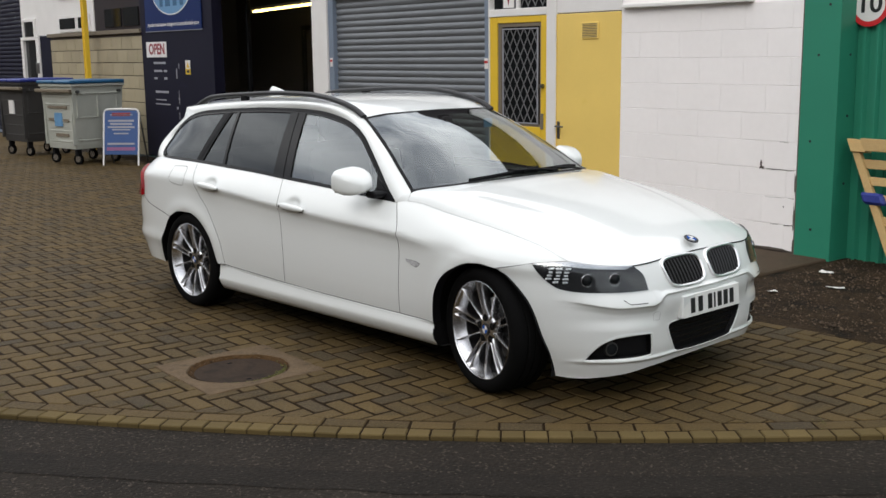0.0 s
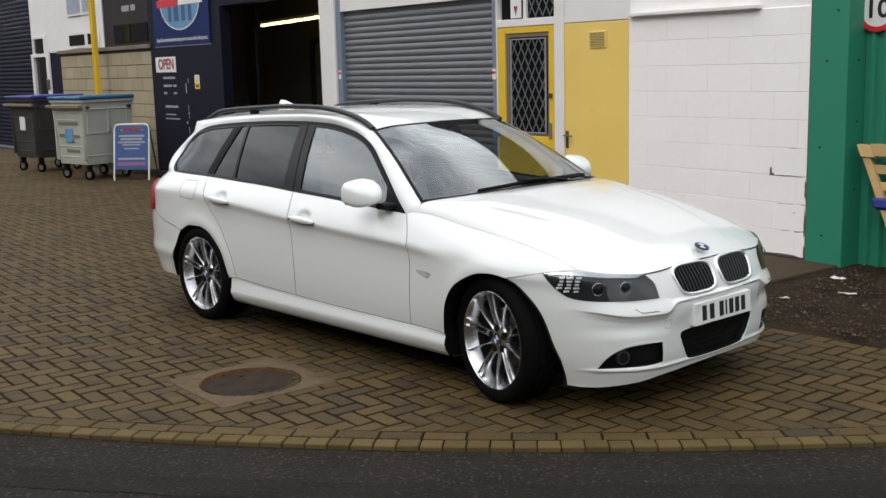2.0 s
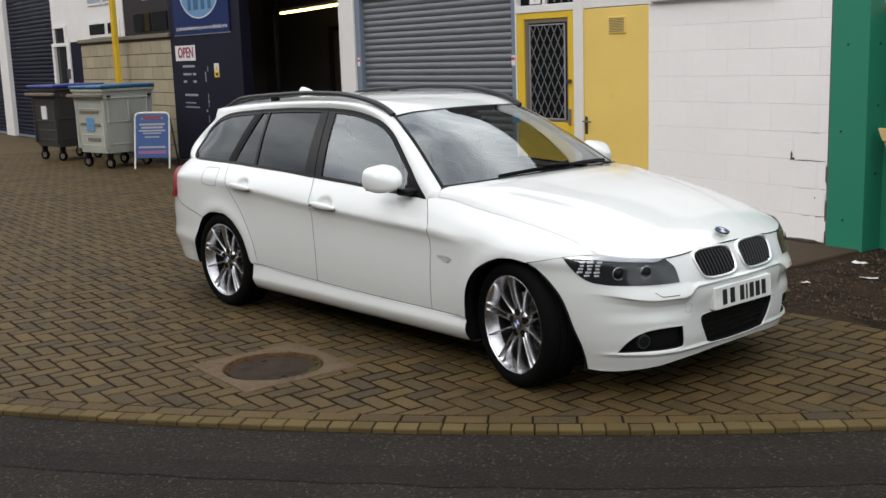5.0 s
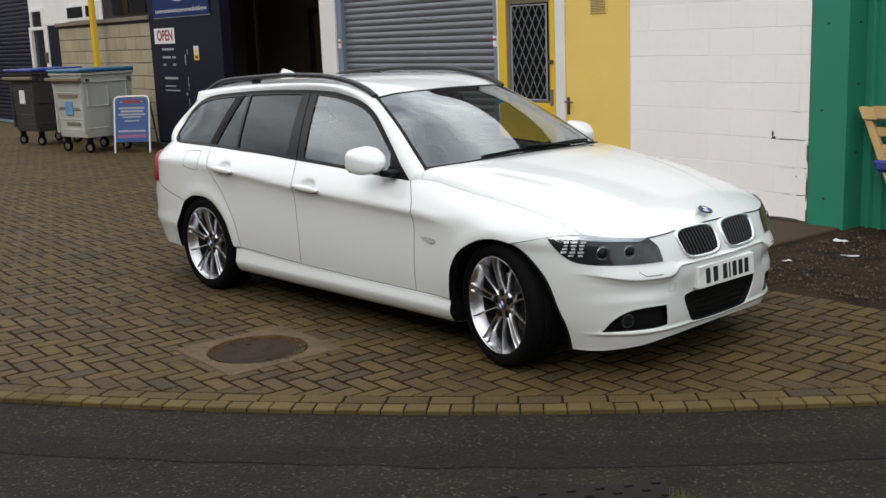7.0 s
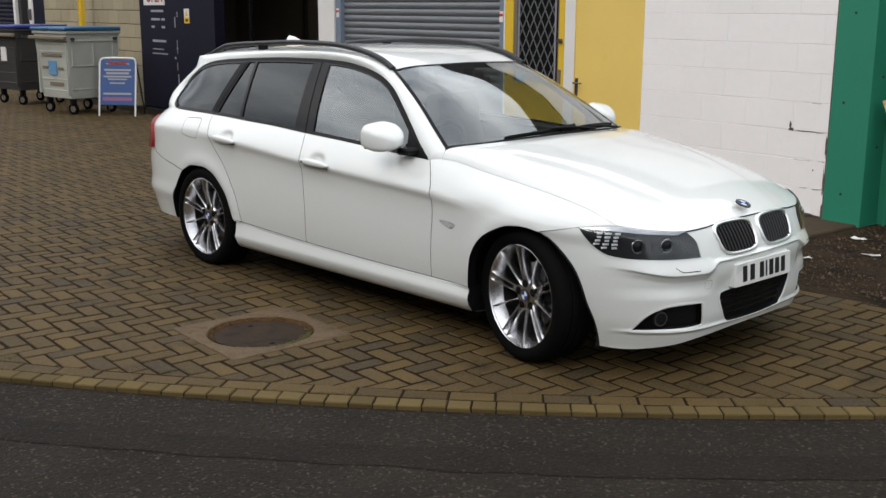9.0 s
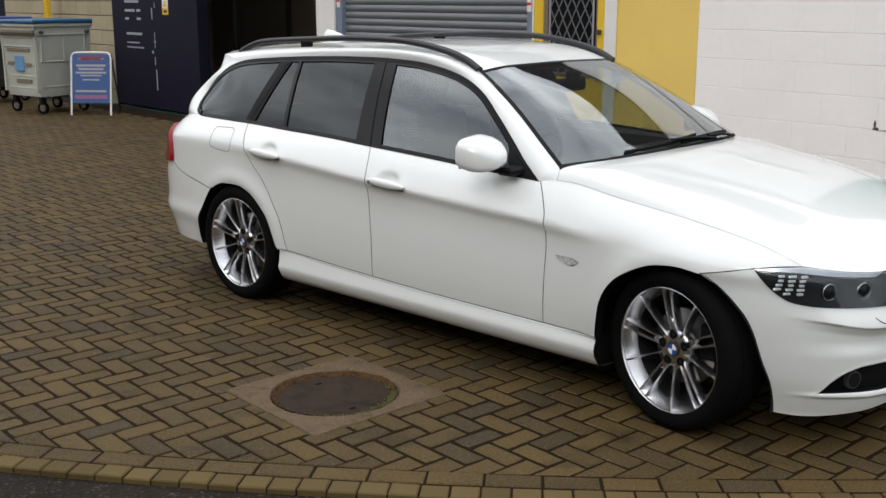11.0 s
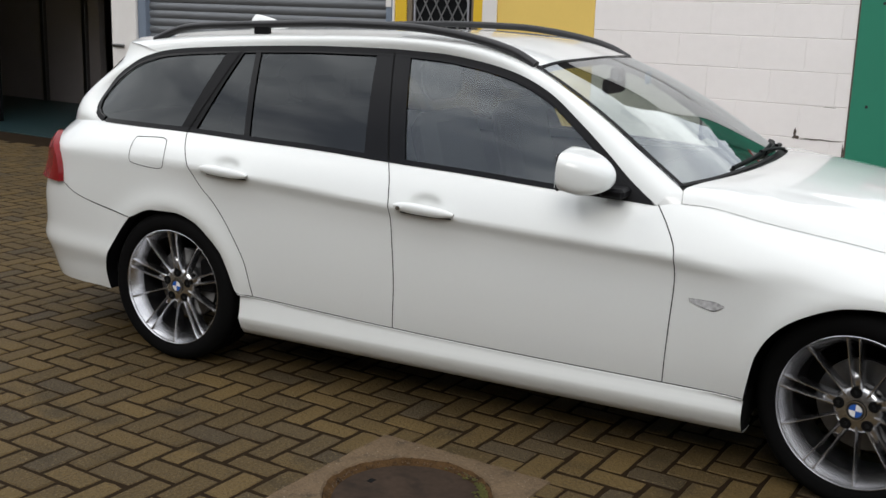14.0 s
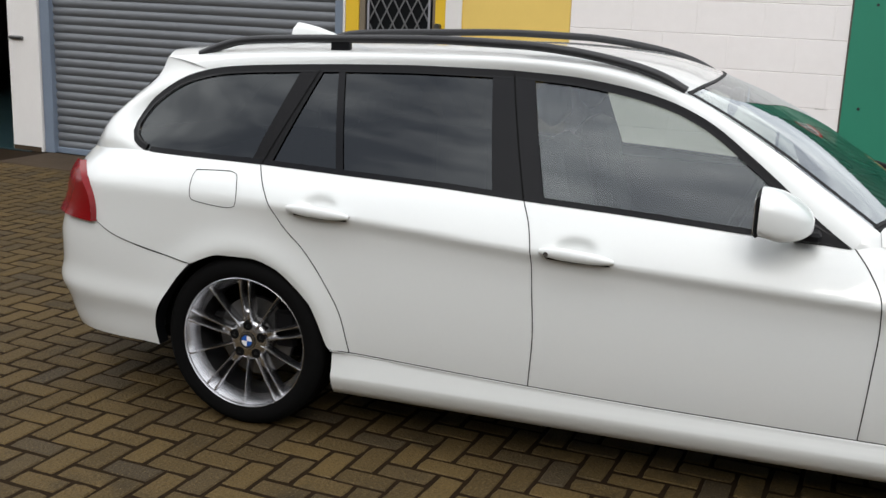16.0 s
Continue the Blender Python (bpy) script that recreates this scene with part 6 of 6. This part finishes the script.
# green cladding
gp = tagged(new("wall_green"), "green painted metal cladding with a flat corner post", "wall", "", "structure")
box("corner_post", .415, .735, FACE - .01, 3.73, .0, 2.5, GREEN, gp, bevel=.004)
v, x, up = [], .735, True
while x < 7:
    for dx, y in ((0, 3.72), (.045, 3.72), (.062, 3.685), (.085, 3.685), (.102, 3.72)):
        v += [(x + dx, y, .0), (x + dx, y, 2.5)]
    x += .105
link("corrugated_sheet", v, grid_faces(1, len(v) // 2 - 1, True), GREEN, gp, "ribbed green sheet")
for x, z in ((.56, 1.62), (.56, .25), (.52, .95), (.64, 2.0)):
    cyl("fixing_bolt", .010, .006, pose(x, FACE - .012, z, 90), BLACKINK, gp, "", 10)
for z in (1.62, 1.15, .62):
    cyl("fixing_bolt", .010, .006, pose(.737, 3.62, z, 0, 90, 0), BLACKINK, gp, "", 10)
box("lead_seam", .404, .416, FACE - .004, FACE + .1, 0, 2.5, RAW, gp, bevel=0)
tagged(box("wall_right_end", 7, 60, 3.8, 4.0, 0, 2.5, GREEN, bevel=0), "green wall further along", "wall", "", "structure")
rs = thing("round_sign", pose(.842, 3.676, 1.995), "round speed sign with a red ring and black ten", "sign")
cyl("sign_face", .165, .006, pose(0, 0, 0, 90), WPAINT, rs, "", 40)
v = []
for a in np.linspace(0, 2 * math.pi, 49):
    v += [(r * math.cos(a), -.0045, r * math.sin(a)) for r in (.128, .166)]
link("sign_ring", v, grid_faces(1, 48), SIGNRED, rs, "red ring")
writing("sign_numerals", "10", .19, pose(0, -.0045, 0, 90), BLACKINK, rs, "black numerals", .17, .004)

# racked pallet against the cladding
pl = thing("wooden_pallet", pose(.79, 3.43, .0, -8.5, 0, 0), "broken raw wood pallet leaning on green cladding", "pallet")
shear = Matrix(((1, 0, -.51, .51), (0, 1, 0, 0), (0, 0, 1, 0), (0, 0, 0, 1)))
for z0, z1 in ((.04, .11), (.20, .26), (.35, .42), (.52, .58), (.645, .71), (.77, .84)):
    box("board", .02, 1.15, -.012, .010, z0, z1, WOOD, pl, bevel=.003, m=shear)
box("top_board", .12, 1.18, -.055, -.020, .90, .995, WOOD, pl, bevel=.004, m=shear)
box("corner_block", 0, .12, -.050, .045, .89, .985, WOOD, pl, bevel=.004, m=shear)
box("corner_block", .0, .13, -.050, .045, .0, .10, WOOD, pl, bevel=.004, m=shear)
for x, y in ((0, -.032), (.53, .014), (1.05, .014)):
    box("stringer", x, x + .065, y, y + .05, .0, .99, WOOD, pl, bevel=.004, m=shear)
box("blue_rag", -.04, .14, -.06, .03, .50, .59, LIDB, pl, "blue rag tied on the pallet", bevel=.02, m=shear)


# ---- bins ----
def bin_1100(name, m, body, lid, label, marks):
    b = thing(name, m @ Matrix.Diagonal((.90, .90, 1.045, 1)), label, "bin", "wheeled bins by the wall")
    v = []
    for z, k in ((.24, .86), (.30, .88), (.75, .94), (1.12, .985), (1.17, 1.0), (1.20, 1.02)):
        v += [(sx * .51 * k, sy * .51 * k, z) for sx, sy in ((-1, -1), (1, -1), (1, 1), (-1, 1))]
    f = [(4 * i + j, 4 * i + (j + 1) % 4, 4 * i + 4 + (j + 1) % 4, 4 * i + 4 + j) for i in range(5) for j in range(4)] + [(3, 2, 1, 0)]
    link("body", v, f, body, b)
    box("rim", -.535, .535, -.535, .535, 1.17, 1.215, body, b, bevel=.01)
    bm = bmesh.new()
    for x0, x1 in ((-.55, -.01), (.01, .55)):
        add_box(bm, x0, x1, -.56, .53, 1.218, 1.262, None, .014)
    for q in bm.verts:
        if q.co.z > 1.24:
            q.co.z += .045 * (1 - (q.co.y / .58) ** 2)
    part("lid", bm, lid, b)
    box("lid_hinge", -.50, .50, .50, .56, 1.20, 1.27, lid, b, bevel=.01)

    def wall_at(z):
        return .51 * (.86 + (z - .24) * .148)

    for z in (.34, .50, .66, .90, 1.02):
        y = wall_at(z)
        box("front_rib", -y + .04, y - .04, -y - .012, -y + .006, z, z + .022, body, b, bevel=.005)
    for z in (.36, .70, 1.06):
        y = wall_at(z)
        box("side_rib", y - .006, y + .014, -y + .04, y - .04, z, z + .024, body, b, bevel=.005)
    for y in (-.40, .0, .38):
        box("side_post", wall_at(.72) - .03, wall_at(1.0) + .006, y - .016, y + .016, .72, 1.06, body, b, bevel=.005)
    for x in (-.44, .44):
        box("front_post", x - .018, x + .018, -wall_at(1.05) - .006, -wall_at(.30) + .02, .30, 1.05, body, b, bevel=.005)
    box("lip_bar", -.56, .56, -.60, -.53, 1.09, 1.14, COPING, b, "worn front bar", bevel=.01)
    for y in (-.52, .50):
        cyl("trunnion", .022, .07, pose(.545, y * .8, 1.10, 0, 90, 0), STEEL, b, "", 12)
    for x in (-.37, .37):
        for y in (-.37, .37):
            w = cyl("castor", .085, .05, pose(x, y, .088, 90, 0, 25), RUBBER, b, "", 18)
            cyl("castor_hub", .05, .056, pose(x, y, .088, 90, 0, 25), ALLOY, w, "", 14)
            box("castor_fork", x - .035, x + .035, y - .05, y + .05, .13, .26, SATIN, b, bevel=.008)
    for x0, x1, z0, z1, mm in marks:
        y = wall_at(z1)
        box("marking", x0, x1, -y - .015, -y + .004, z0, z1, mm, b, bevel=0, m=None)
    return b


bin_1100("wheeled_bin", pose(-11.93, 2.27, 0, 0, 0, 11), BINW, LIDT, "pale grey steel wheeled bin with teal lid", ((-.32, .30, .845, .885, COPING), (-.13, .11, .58, .78, SKYBLUE), (-.34, -.16, .66, .70, COPING), (.14, .32, .65, .69, COPING), (-.16, .26, .42, .47, COPING)))
bin_1100("wheeled_bin", pose(-14.05, 2.22, 0, 0, 0, 9), BIND, LIDB, "dark grey plastic wheeled bin with royal blue lid", ((-.10, .10, .70, .92, WPAINT), (-.06, .06, .80, .89, BLACKINK)))

# A-board
ab = thing("pavement_sign", pose(-10.95, 2.45, 0, 0, 0, 45), "blue folding pavement sign with white tubular frame", "sign")
ab_m = pose(0, 0, 0, -10, 0, 0)
for x in (-.285, .285):
    box("back_leg", x - .010, x + .010, -.010, .010, 0, .88, STEEL, ab, bevel=.004, m=pose(0, .40, 0, 17, 0, 0))
tube("frame", [tuple(ab_m @ Vector(q)) for q in ((-.285, 0, 0), (-.285, 0, .40), (-.285, 0, .79), (-.272, 0, .85), (-.225, 0, .880), (0, 0, .884), (.225, 0, .880), (.272, 0, .85), (.285, 0, .79), (.285, 0, .40), (.285, 0, 0))], .015, .015, WPAINT, ab, 90, 8, "white tubular frame")
pn = box("sign_panel", -.272, .272, -.008, .008, .17, .86, mat("blue_poster", (.028, .075, .22), .35, var=.2, size=.3), ab, "blue printed panel", bevel=.003, m=ab_m)
for z, w, h, mm in ((.80, .30, .05, INKRED), (.795, .36, .02, GREYINK), (.70, .42, .03, GREYINK), (.65, .36, .03, GREYINK), (.60, .44, .025, GREYINK), (.56, .30, .02, GREYINK), (.34, .44, .03, GREYINK), (.26, .46, .05, mat("pink_print", (.25, .09, .20), .4)), (.50, .24, .02, GREYINK)):
    box("print_line", -w / 2, w / 2, -.0105, -.0085, z - h / 2, z + h / 2, mm, pn, bevel=0, m=ab_m)

# unseen plain wall closing the road's far side, placed to cut low sky light
tagged(box("wall_opposite", -160, 60, -14.7, -14.5, -.03, 8.0, OUTWALL, bevel=0), "unseen plain grey wall that dims low sky light and reflections", "wall", "", "structure")

# pieces of walls, floors and edges
WB = {}
for a, b, z0, z1 in BLOCKS:
    key = (round(b - a, 3), round(z1 - z0, 3))
    if key not in WB:
        WB[key] = brick_mesh("block", key[0], key[1] - .0006, WBLOCK, .0042, .016, .0012)[0]
    ob = new("block", WB[key])
    ob.parent = wall
    ob.matrix_local = Matrix.Translation(((a + b) / 2, FACE + rng.uniform(-.0005, .0005), (z0 + z1) / 2)) @ pose(0, 0, 0, 90)
for a, b, z0, z1 in BUFFS:
    key = ("b", round(b - a, 3), round(z1 - z0, 3))
    if key not in WB:
        WB[key] = brick_mesh("block", key[1] - .012, key[2] - .012, BUFF, .004, .02)[0]
    ob = new("block", WB[key])
    ob.parent = bw
    ob.matrix_local = Matrix.Translation(((a + b) / 2, FACE, (z0 + z1) / 2)) @ pose(0, 0, 0, 90)
for me, m in EDGING:
    ob = new("edging_block", me)
    ob.parent = pavement
    ob.matrix_local = m
for near, x, y, dz, tilt, kind in NEAR_PAVERS:
    ob = new("paver", kind[0])
    ob.parent = pavement
    ob.matrix_local = pose(x, y, dz, *tilt)
